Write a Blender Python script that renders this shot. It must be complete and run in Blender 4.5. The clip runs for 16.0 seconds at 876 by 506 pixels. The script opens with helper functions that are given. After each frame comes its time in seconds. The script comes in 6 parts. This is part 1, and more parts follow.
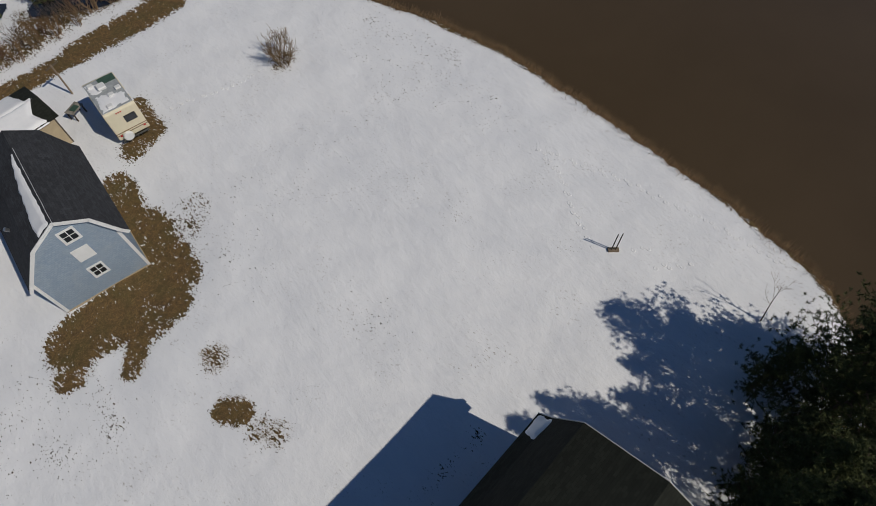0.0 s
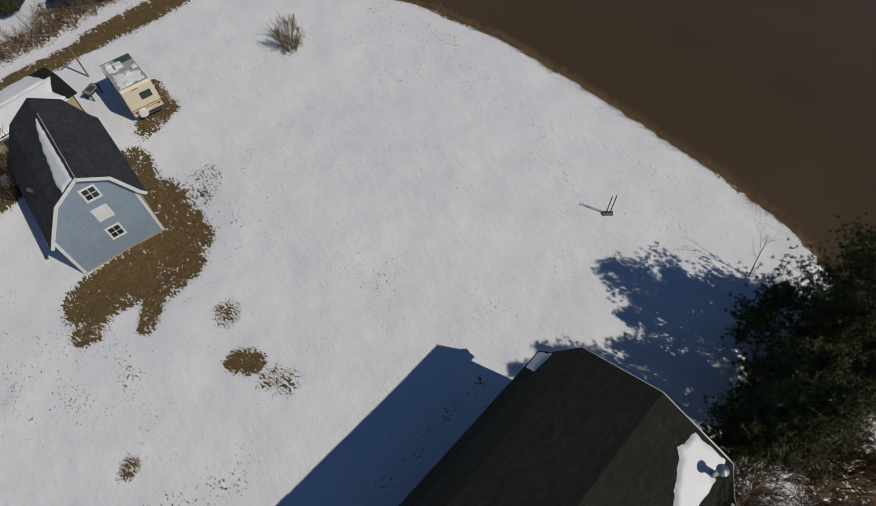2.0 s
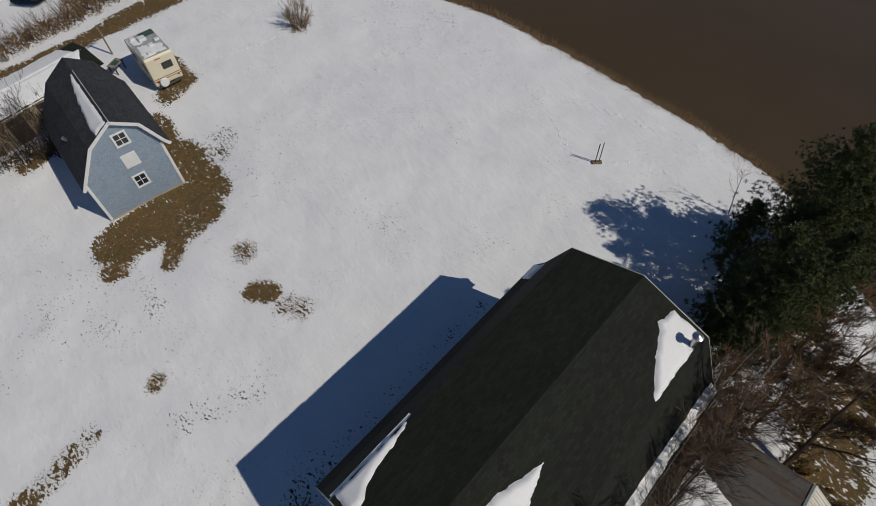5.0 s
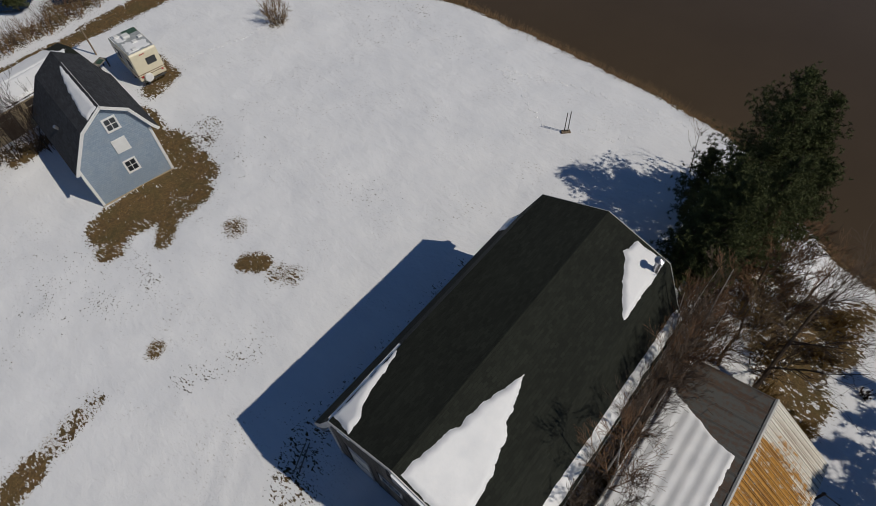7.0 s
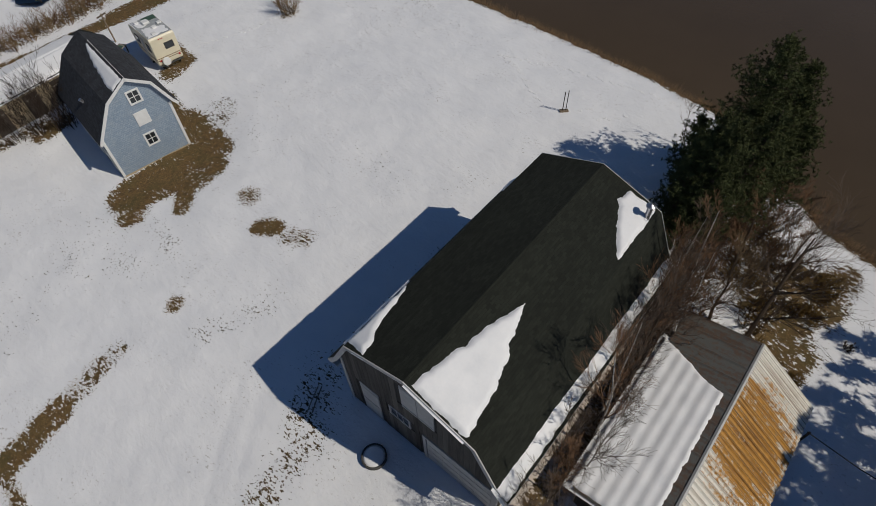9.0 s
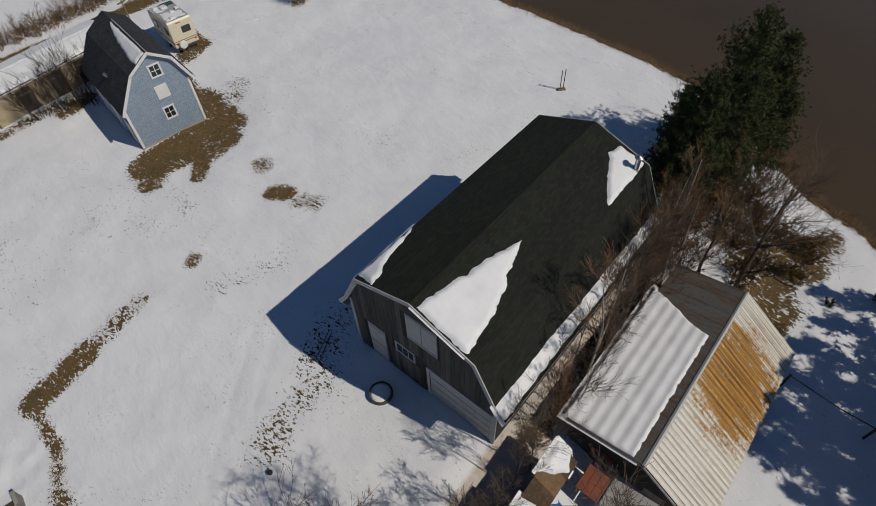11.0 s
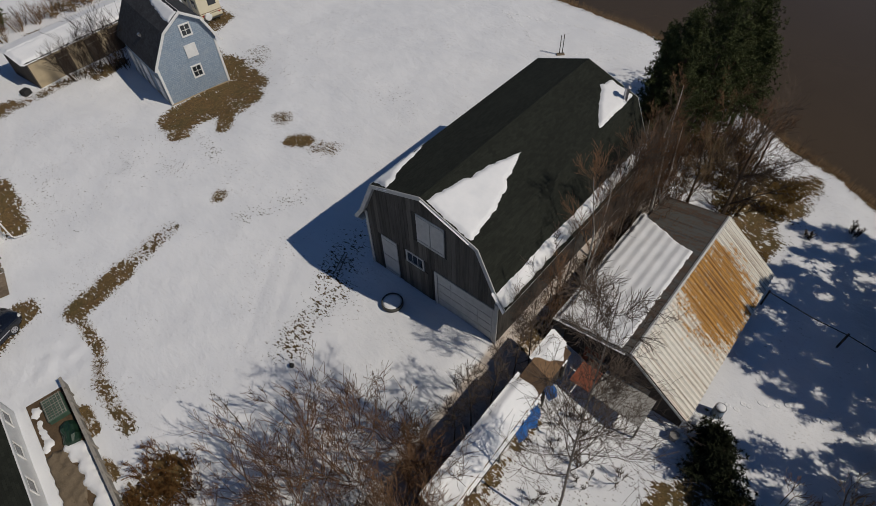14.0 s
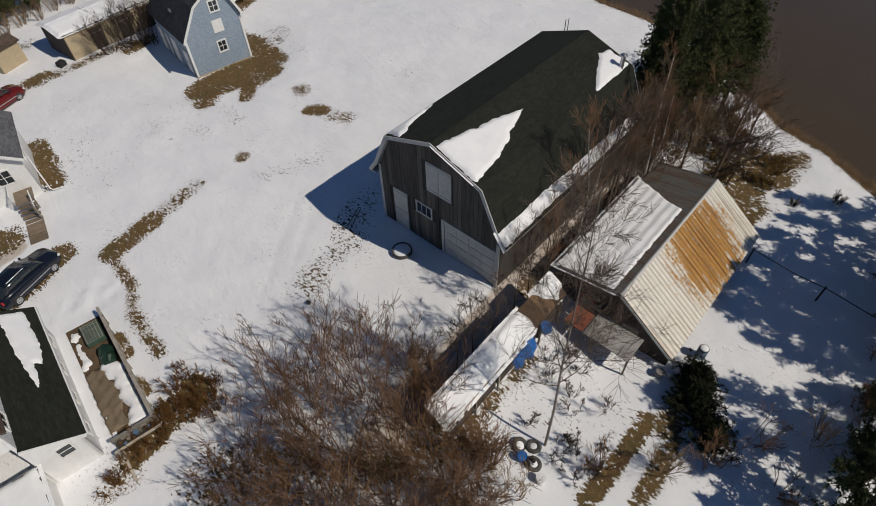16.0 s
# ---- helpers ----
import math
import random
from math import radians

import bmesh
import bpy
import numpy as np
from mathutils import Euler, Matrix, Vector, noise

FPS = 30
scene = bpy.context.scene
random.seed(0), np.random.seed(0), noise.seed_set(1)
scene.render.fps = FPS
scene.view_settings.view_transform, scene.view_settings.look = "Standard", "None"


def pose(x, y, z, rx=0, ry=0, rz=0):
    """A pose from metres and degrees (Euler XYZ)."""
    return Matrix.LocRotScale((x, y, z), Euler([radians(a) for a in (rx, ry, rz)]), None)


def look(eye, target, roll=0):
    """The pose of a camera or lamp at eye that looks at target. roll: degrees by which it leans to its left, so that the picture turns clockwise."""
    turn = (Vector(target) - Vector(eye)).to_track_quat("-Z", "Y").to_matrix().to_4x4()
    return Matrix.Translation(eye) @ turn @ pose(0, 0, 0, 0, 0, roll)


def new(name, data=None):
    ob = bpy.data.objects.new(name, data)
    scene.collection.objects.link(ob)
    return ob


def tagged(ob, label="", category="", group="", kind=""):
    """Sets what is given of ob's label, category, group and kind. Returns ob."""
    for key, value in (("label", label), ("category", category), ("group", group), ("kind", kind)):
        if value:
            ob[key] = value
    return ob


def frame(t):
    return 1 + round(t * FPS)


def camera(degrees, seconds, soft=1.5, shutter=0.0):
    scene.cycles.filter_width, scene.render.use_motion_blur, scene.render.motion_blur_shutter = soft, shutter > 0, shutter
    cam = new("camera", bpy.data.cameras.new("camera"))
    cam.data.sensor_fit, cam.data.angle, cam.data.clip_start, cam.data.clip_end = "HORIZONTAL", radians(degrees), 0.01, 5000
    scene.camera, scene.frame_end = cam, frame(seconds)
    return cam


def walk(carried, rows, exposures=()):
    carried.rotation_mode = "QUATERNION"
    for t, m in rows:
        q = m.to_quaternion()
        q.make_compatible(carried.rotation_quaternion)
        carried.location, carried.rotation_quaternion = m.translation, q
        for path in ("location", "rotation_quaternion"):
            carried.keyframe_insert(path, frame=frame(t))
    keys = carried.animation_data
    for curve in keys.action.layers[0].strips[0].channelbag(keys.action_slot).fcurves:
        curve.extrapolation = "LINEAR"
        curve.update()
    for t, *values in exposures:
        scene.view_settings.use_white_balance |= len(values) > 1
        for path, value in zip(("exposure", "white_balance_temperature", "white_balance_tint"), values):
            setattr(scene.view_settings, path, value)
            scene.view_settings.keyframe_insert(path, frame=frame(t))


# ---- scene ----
cam = camera(75.39, 16.0, soft=0.5)
PATH = [
    (0, -0.004, 1.107, 31.212, 30.11, 1.03, -48.54),
    (0.5, -0.779, 0.515, 31.120, 30.62, 0.97, -48.66),
    (1, -1.594, -0.027, 31.002, 31.10, 0.94, -48.76),
    (1.5, -2.522, -0.617, 30.844, 31.73, 0.86, -48.91),
    (2, -3.322, -1.252, 30.655, 32.27, 0.86, -48.95),
    (2.5, -4.173, -1.831, 30.461, 32.78, 0.84, -49.00),
    (3, -5.052, -2.444, 30.272, 33.32, 0.87, -49.19),
    (3.5, -5.797, -3.073, 30.191, 33.72, 0.91, -49.25),
    (6, -9.430, -6.425, 29.775, 35.46, 1.37, -50.76),
    (6.5, -10.115, -7.032, 29.812, 35.71, 1.57, -52.46),
    (7, -10.823, -7.579, 29.618, 36.14, 1.66, -52.71),
    (7.5, -11.653, -8.069, 29.542, 36.51, 1.65, -52.81),
    (8, -12.497, -8.528, 29.373, 36.98, 1.58, -52.80),
    (10.5, -16.431, -11.429, 28.821, 38.58, 1.61, -52.33),
    (11, -17.214, -11.963, 28.681, 38.87, 1.63, -52.30),
    (11.5, -18.010, -12.553, 28.481, 39.21, 1.66, -52.18),
    (12, -18.807, -13.109, 28.350, 39.43, 1.63, -52.17),
    (12.5, -19.611, -13.787, 28.171, 39.67, 1.74, -52.16),
    (13, -20.437, -14.440, 27.868, 40.03, 1.85, -52.38),
    (13.5, -21.251, -15.128, 27.619, 40.26, 2.07, -52.56),
    (14, -22.177, -15.655, 27.461, 40.50, 1.86, -51.72),
    (14.5, -23.018, -16.240, 27.482, 40.56, 1.72, -50.84),
    (15, -23.935, -16.909, 27.374, 40.86, 1.51, -50.60),
    (15.5, -24.812, -17.643, 27.269, 41.12, 1.50, -50.46),
    (16, -25.630, -18.348, 27.208, 41.28, 1.52, -50.42),
]
walk(cam, [(t, pose(x, y, z, rx, ry, rz)) for t, x, y, z, rx, ry, rz in PATH], [(0.0, -0.93, 5960, 10), (8.0, -0.93, 5980, 10), (15.0, -0.95, 6080, 11), (15.5, -0.95, 6100, 11), (16.0, -0.71, 6100, 11)])

# ---- light ----
SUN_EL, SUN_AZ = radians(45.5), radians(-75.9)
SUN_DIR = Vector((math.cos(SUN_EL) * math.cos(SUN_AZ), math.cos(SUN_EL) * math.sin(SUN_AZ), math.sin(SUN_EL)))
world = bpy.data.worlds.new("sky")
scene.world = world
world.use_nodes = True
wn = world.node_tree
sky = wn.nodes.new("ShaderNodeTexSky")
sky.sky_type, sky.sun_disc = "NISHITA", False
sky.sun_elevation, sky.sun_rotation = SUN_EL, math.atan2(SUN_DIR.x, SUN_DIR.y)
sky.air_density, sky.dust_density, sky.ozone_density = 1.0, 0.0, 6.0
wn.links.new(sky.outputs[0], wn.nodes["Background"].inputs[0])
wn.nodes["Background"].inputs[1].default_value = 0.064
sun = new("sun", bpy.data.lights.new("sun", "SUN"))
sun.data.energy, sun.data.angle, sun.data.color = 5.1, radians(0.53), (1.0, 0.885, 0.71)
sun.matrix_world = look(SUN_DIR * 80, (0, 0, 0))


# ---- materials ----
def nodes(name, rough=0.8, metal=0.0):
    m = bpy.data.materials.new(name)
    m.use_nodes = True
    t = m.node_tree
    b = t.nodes["Principled BSDF"]
    b.inputs["Roughness"].default_value, b.inputs["Metallic"].default_value = rough, metal
    return m, t, b


def node(t, kind, **values):
    n = t.nodes.new(kind)
    for key, value in values.items():
        n.inputs[key].default_value = value
    return n


def coords(t, scale=(1, 1, 1), world_space=False):
    c = t.nodes.new("ShaderNodeNewGeometry" if world_space else "ShaderNodeTexCoord")
    mp = t.nodes.new("ShaderNodeMapping")
    mp.inputs["Scale"].default_value = scale
    t.links.new(c.outputs["Position" if world_space else "Object"], mp.inputs[0])
    return mp.outputs[0]


def noisy(t, at, scale, detail=4.0, rough=0.6, distort=0.0):
    n = node(t, "ShaderNodeTexNoise", Scale=scale, Detail=detail, Roughness=rough, Distortion=distort)
    t.links.new(at, n.inputs["Vector"])
    return n.outputs[0]


def ramp(t, fac, stops):
    r = t.nodes.new("ShaderNodeValToRGB")
    while len(r.color_ramp.elements) < len(stops):
        r.color_ramp.elements.new(0.5)
    for e, (p, c) in zip(r.color_ramp.elements, stops):
        e.position = p
        e.color = (c[0], c[1], c[2], 1) if len(c) < 4 else c
    t.links.new(fac, r.inputs[0])
    return r.outputs[0]


def mix(t, fac, a, b, mode="MIX"):
    n = t.nodes.new("ShaderNodeMixRGB")
    n.blend_type = mode
    for k, v in ((0, fac), (1, a), (2, b)):
        if isinstance(v, (int, float)):
            n.inputs[k].default_value = v
        elif isinstance(v, tuple):
            n.inputs[k].default_value = (*v, 1)
        else:
            t.links.new(v, n.inputs[k])
    return n.outputs[0]


def calc(t, op, a, b=0.0):
    n = t.nodes.new("ShaderNodeMath")
    n.operation = op
    for k, v in ((0, a), (1, b)):
        if isinstance(v, (int, float)):
            n.inputs[k].default_value = v
        else:
            t.links.new(v, n.inputs[k])
    return n.outputs[0]


def bump(t, b, height, strength=0.3, distance=0.02):
    n = node(t, "ShaderNodeBump", Strength=strength, Distance=distance)
    t.links.new(height, n.inputs["Height"])
    t.links.new(n.outputs[0], b.inputs["Normal"])


def plain(name, base, rough=0.7, metal=0.0, scale=3.0, var=0.25, relief=0.3, stretch=(1, 1, 1), fine=25.0):
    """A painted or natural surface: broad blotches, fine grain, and a slight change from piece to piece."""
    m, t, b = nodes(name, rough, metal)
    at = coords(t, stretch)
    broad, grain = noisy(t, at, scale, 5), noisy(t, at, scale * fine / 3, 3, 0.7)
    lo, hi = tuple(c * (1 - var) for c in base), tuple(min(1, c * (1 + var)) for c in base)
    col = mix(t, 0.35, ramp(t, broad, [(0.3, lo), (0.7, hi)]), ramp(t, grain, [(0.3, lo), (0.7, hi)]))
    info = t.nodes.new("ShaderNodeObjectInfo")
    shift = calc(t, "ADD", calc(t, "MULTIPLY", info.outputs["Random"], var * 0.6), 1 - var * 0.3)
    hsv = node(t, "ShaderNodeHueSaturation")
    t.links.new(shift, hsv.inputs["Value"])
    t.links.new(col, hsv.inputs["Color"])
    t.links.new(hsv.outputs[0], b.inputs["Base Color"])
    bump(t, b, grain, relief)
    return m


def glass(name, tint=(0.02, 0.025, 0.03)):
    m, t, b = nodes(name, 0.06)
    b.inputs["Base Color"].default_value = (*tint, 1)
    b.inputs["Specular IOR Level"].default_value = 0.7
    return m


def ground_material():
    m, t, b = nodes("snow_and_dead_grass", 0.75)
    at = coords(t, world_space=True)
    a = t.nodes.new("ShaderNodeAttribute")
    a.attribute_name = "bare"
    streak = t.nodes.new("ShaderNodeMapping")
    streak.inputs["Rotation"].default_value, streak.inputs["Scale"].default_value = (0, 0, 0.5), (1.0, 0.5, 1.0)
    t.links.new(at, streak.inputs[0])
    run = streak.outputs[0]
    n1, n2, n3, n4 = noisy(t, run, 0.8, 4, 0.6), noisy(t, run, 3.4, 4, 0.6), noisy(t, at, 0.16, 3), noisy(t, run, 8.5, 4, 0.6)
    n5 = noisy(t, run, 15.0, 3, 0.6)
    clump = mix(t, ramp(t, a.outputs["Fac"], [(0.34, (0, 0, 0)), (0.8, (1, 1, 1))]), mix(t, 0.55, n5, n4), mix(t, 0.55, n2, n4))
    edge = calc(t, "ADD", calc(t, "MULTIPLY", n1, 0.3), calc(t, "MULTIPLY", clump, 1.1))
    thin = ramp(t, a.outputs["Fac"], [(0.3, (0.36, 0.36, 0.36)), (0.75, (0, 0, 0))])
    fac = calc(t, "ADD", calc(t, "SUBTRACT", a.outputs["Fac"], thin), calc(t, "MULTIPLY", 5.0, calc(t, "MULTIPLY", calc(t, "SUBTRACT", edge, 0.712), ramp(t, a.outputs["Fac"], [(0.02, (0, 0, 0)), (0.12, (1, 1, 1))]))))
    fac = ramp(t, fac, [(0.5, (0, 0, 0)), (0.54, (1, 1, 1))])
    sn = mix(t, 0.5, ramp(t, n3, [(0.3, (0.73, 0.745, 0.78)), (0.7, (0.84, 0.845, 0.86))]), ramp(t, n1, [(0.3, (0.74, 0.75, 0.78)), (0.7, (0.84, 0.845, 0.86))]))
    slush = t.nodes.new("ShaderNodeAttribute")
    slush.attribute_name = "slush"
    wet = calc(t, "MULTIPLY", slush.outputs["Fac"], ramp(t, n2, [(0.3, (0.7, 0.7, 0.7)), (0.6, (1, 1, 1))]))
    sn = mix(t, wet, sn, mix(t, n2, (0.45, 0.38, 0.32), (0.55, 0.47, 0.40)))
    # leaf litter and grass tips scattered over the snow
    speck = calc(t, "MULTIPLY", ramp(t, n4, [(0.60, (0, 0, 0)), (0.66, (1, 1, 1))]), ramp(t, noisy(t, at, 0.22, 5, 0.65), [(0.5, (0, 0, 0)), (0.68, (0.75, 0.75, 0.75))]))
    fine = noisy(t, at, 14, 4, 0.75)
    straw = ramp(t, fine, [(0.3, (0.05, 0.028, 0.009)), (0.5, (0.16, 0.098, 0.034)), (0.72, (0.32, 0.21, 0.085))])
    straw = mix(t, ramp(t, noisy(t, at, 3.2, 5, 0.7), [(0.36, (0.75, 0.75, 0.75)), (0.6, (0, 0, 0))]), straw, (0.05, 0.03, 0.012))
    moss = mix(t, ramp(t, noisy(t, at, 0.7, 4), [(0.42, (0, 0, 0)), (0.68, (0.6, 0.6, 0.6))]), straw, (0.075, 0.066, 0.02))
    moss = mix(t, ramp(t, a.outputs["Fac"], [(0.25, (0, 0, 0)), (0.75, (1, 1, 1))]), mix(t, 0.75, moss, (0.035, 0.024, 0.013)), moss)
    t.links.new(mix(t, fac, mix(t, speck, sn, (0.16, 0.12, 0.08)), moss), b.inputs["Base Color"])
    t.links.new(ramp(t, fac, [(0, (0.65, 0.65, 0.65)), (1, (0.95, 0.95, 0.95))]), b.inputs["Roughness"])
    h = calc(t, "ADD", calc(t, "MULTIPLY", n2, 0.5), calc(t, "ADD", calc(t, "MULTIPLY", fine, 0.3), calc(t, "MULTIPLY", n1, 1.6)))
    h = calc(t, "SUBTRACT", h, calc(t, "MULTIPLY", fac, 0.9))
    bump(t, b, h, 0.75, 0.09)
    return m


def water_material():
    m, t, b = nodes("muddy_river", 0.16)
    at = coords(t, (1, 1, 1), True)
    n1, n2 = noisy(t, at, 0.05, 4), noisy(t, at, 2.2, 4)
    t.links.new(ramp(t, n1, [(0.3, (0.060, 0.040, 0.017)), (0.7, (0.075, 0.051, 0.024))]), b.inputs["Base Color"])
    b.inputs["Specular IOR Level"].default_value = 0.55
    bump(t, b, n2, 0.12, 0.03)
    return m


def snow_material():
    m, t, b = nodes("packed_snow", 0.6)
    at = coords(t, world_space=True)
    n1, n2 = noisy(t, at, 1.3, 4), noisy(t, at, 9, 4)
    t.links.new(ramp(t, n1, [(0.3, (0.76, 0.77, 0.79)), (0.7, (0.84, 0.84, 0.85))]), b.inputs["Base Color"])
    bump(t, b, calc(t, "ADD", calc(t, "MULTIPLY", n1, 0.6), calc(t, "MULTIPLY", n2, 0.3)), 0.4, 0.06)
    return m


def asphalt_roof_material(name, base):
    m, t, b = nodes(name, 0.9)
    at = coords(t)
    n1, n2, n3 = noisy(t, at, 0.35, 5), noisy(t, at, 20, 3), noisy(t, coords(t, (0.6, 4, 4)), 0.8, 4)
    b.inputs["Specular IOR Level"].default_value = 0.25
    lo, hi = tuple(c * 0.7 for c in base), tuple(c * 1.35 for c in base)
    c = mix(t, 0.5, ramp(t, n1, [(0.35, lo), (0.65, hi)]), ramp(t, n3, [(0.35, lo), (0.65, hi)]))
    br = node(t, "ShaderNodeTexBrick", Scale=1.0)
    br.inputs["Brick Width"].default_value, br.inputs["Row Height"].default_value, br.inputs["Mortar Size"].default_value = 0.3, 0.14, 0.006
    br.inputs["Color1"].default_value, br.inputs["Color2"].default_value, br.inputs["Mortar"].default_value = (0.75, 0.75, 0.75, 1), (1.2, 1.2, 1.2, 1), (0.55, 0.55, 0.55, 1)
    uv = t.nodes.new("ShaderNodeUVMap")
    t.links.new(uv.outputs[0], br.inputs["Vector"])
    t.links.new(mix(t, 1.0, mix(t, 0.4, c, ramp(t, n2, [(0.3, lo), (0.7, hi)])), br.outputs["Color"], "MULTIPLY"), b.inputs["Base Color"])
    bump(t, b, calc(t, "ADD", n2, calc(t, "MULTIPLY", br.outputs["Fac"], -1.0)), 0.4, 0.01)
    return m


def shingle_material():
    m, t, b = nodes("blue_grey_cedar_shingles", 0.85)
    uv = t.nodes.new("ShaderNodeUVMap")
    br = node(t, "ShaderNodeTexBrick", Scale=1.0)
    br.inputs["Brick Width"].default_value, br.inputs["Row Height"].default_value, br.inputs["Mortar Size"].default_value = 0.2, 0.15, 0.012
    br.inputs["Color1"].default_value, br.inputs["Color2"].default_value, br.inputs["Mortar"].default_value = (0.20, 0.27, 0.36, 1), (0.34, 0.40, 0.48, 1), (0.10, 0.14, 0.20, 1)
    t.links.new(uv.outputs[0], br.inputs["Vector"])
    at = coords(t)
    n1, n2 = noisy(t, at, 0.8, 5), noisy(t, at, 9, 4)
    col = mix(t, 0.5, br.outputs["Color"], ramp(t, n2, [(0.3, (0.19, 0.27, 0.37)), (0.7, (0.38, 0.44, 0.50))]))
    col = mix(t, ramp(t, n1, [(0.5, (0, 0, 0)), (0.75, (0.5, 0.5, 0.5))]), col, (0.36, 0.39, 0.42))
    t.links.new(col, b.inputs["Base Color"])
    bump(t, b, calc(t, "SUBTRACT", n2, br.outputs["Fac"]), 0.6, 0.02)
    return m


def board_material(name, dark, light):
    m, t, b = nodes(name, 0.9)
    n1, n2 = noisy(t, coords(t, (6, 6, 0.5)), 1.2, 6, 0.7), noisy(t, coords(t, (1, 1, 0.15)), 1.0, 4)
    info = t.nodes.new("ShaderNodeObjectInfo")
    f = calc(t, "ADD", calc(t, "MULTIPLY", n1, 0.6), calc(t, "ADD", calc(t, "MULTIPLY", n2, 0.4), calc(t, "MULTIPLY", calc(t, "SUBTRACT", info.outputs["Random"], 0.5), 0.35)))
    t.links.new(ramp(t, f, [(0.3, dark), (0.72, light)]), b.inputs["Base Color"])
    bump(t, b, n1, 0.4, 0.01)
    return m


def tin_material(name, clean, rust, amount, centre=None, pitch=0.0):
    """Galvanised or painted sheet: rust runs down the slope, thick round the centre that is given."""
    m, t, b = nodes(name, 0.5, 0.0)
    at = coords(t)
    n1, n2 = noisy(t, coords(t, (2.4, 0.35, 0.35)), 1.2, 5, 0.6), noisy(t, at, 5, 4)
    f = calc(t, "ADD", n1, calc(t, "MULTIPLY", calc(t, "SUBTRACT", n2, 0.5), 0.9))
    if centre:
        sep = t.nodes.new("ShaderNodeSeparateXYZ")
        t.links.new(at, sep.inputs[0])
        dx = calc(t, "DIVIDE", calc(t, "SUBTRACT", sep.outputs[0], centre[0]), centre[2])
        dy = calc(t, "DIVIDE", calc(t, "SUBTRACT", sep.outputs[1], centre[1]), centre[3])
        d = calc(t, "ADD", calc(t, "POWER", calc(t, "ABSOLUTE", dx), 2.0), calc(t, "POWER", calc(t, "ABSOLUTE", dy), 2.0))
        f = calc(t, "ADD", f, calc(t, "MULTIPLY", calc(t, "SUBTRACT", 1.0, d), 0.32))
    fac = ramp(t, f, [(amount - 0.1, (0, 0, 0)), (amount + 0.1, (1, 1, 1))])
    rusty = ramp(t, n2, [(0.3, rust), (0.7, tuple(min(1, c * 1.7) for c in rust))])
    if centre:
        # dark burnt runs and thin ochre stains that follow the fall of the sheet
        runs = noisy(t, coords(t, (7.0, 0.22, 0.22)), 1.3, 4, 0.6)
        rusty = mix(t, ramp(t, runs, [(0.5, (0, 0, 0)), (0.66, (0.8, 0.8, 0.8))]), rusty, (0.13, 0.05, 0.012))
        stain = ramp(t, runs, [(0.5, (0, 0, 0)), (0.66, (0.45, 0.45, 0.45))])
        fac = calc(t, "MAXIMUM", fac, stain)
    t.links.new(mix(t, fac, ramp(t, n2, [(0.3, tuple(c * 0.85 for c in clean)), (0.7, clean)]), rusty), b.inputs["Base Color"])
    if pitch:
        # darker band along one side of each rib
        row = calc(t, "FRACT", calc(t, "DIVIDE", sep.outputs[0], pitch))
        rib_band = ramp(t, row, [(0.0, (0.36, 0.34, 0.3)), (0.1, (0.32, 0.3, 0.26)), (0.2, (1, 1, 1)), (0.93, (1, 1, 1))])
        col = mix(t, 1.0, b.inputs["Base Color"].links[0].from_socket, rib_band, "MULTIPLY")
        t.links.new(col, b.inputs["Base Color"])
    bump(t, b, n2, 0.1, 0.01)
    return m


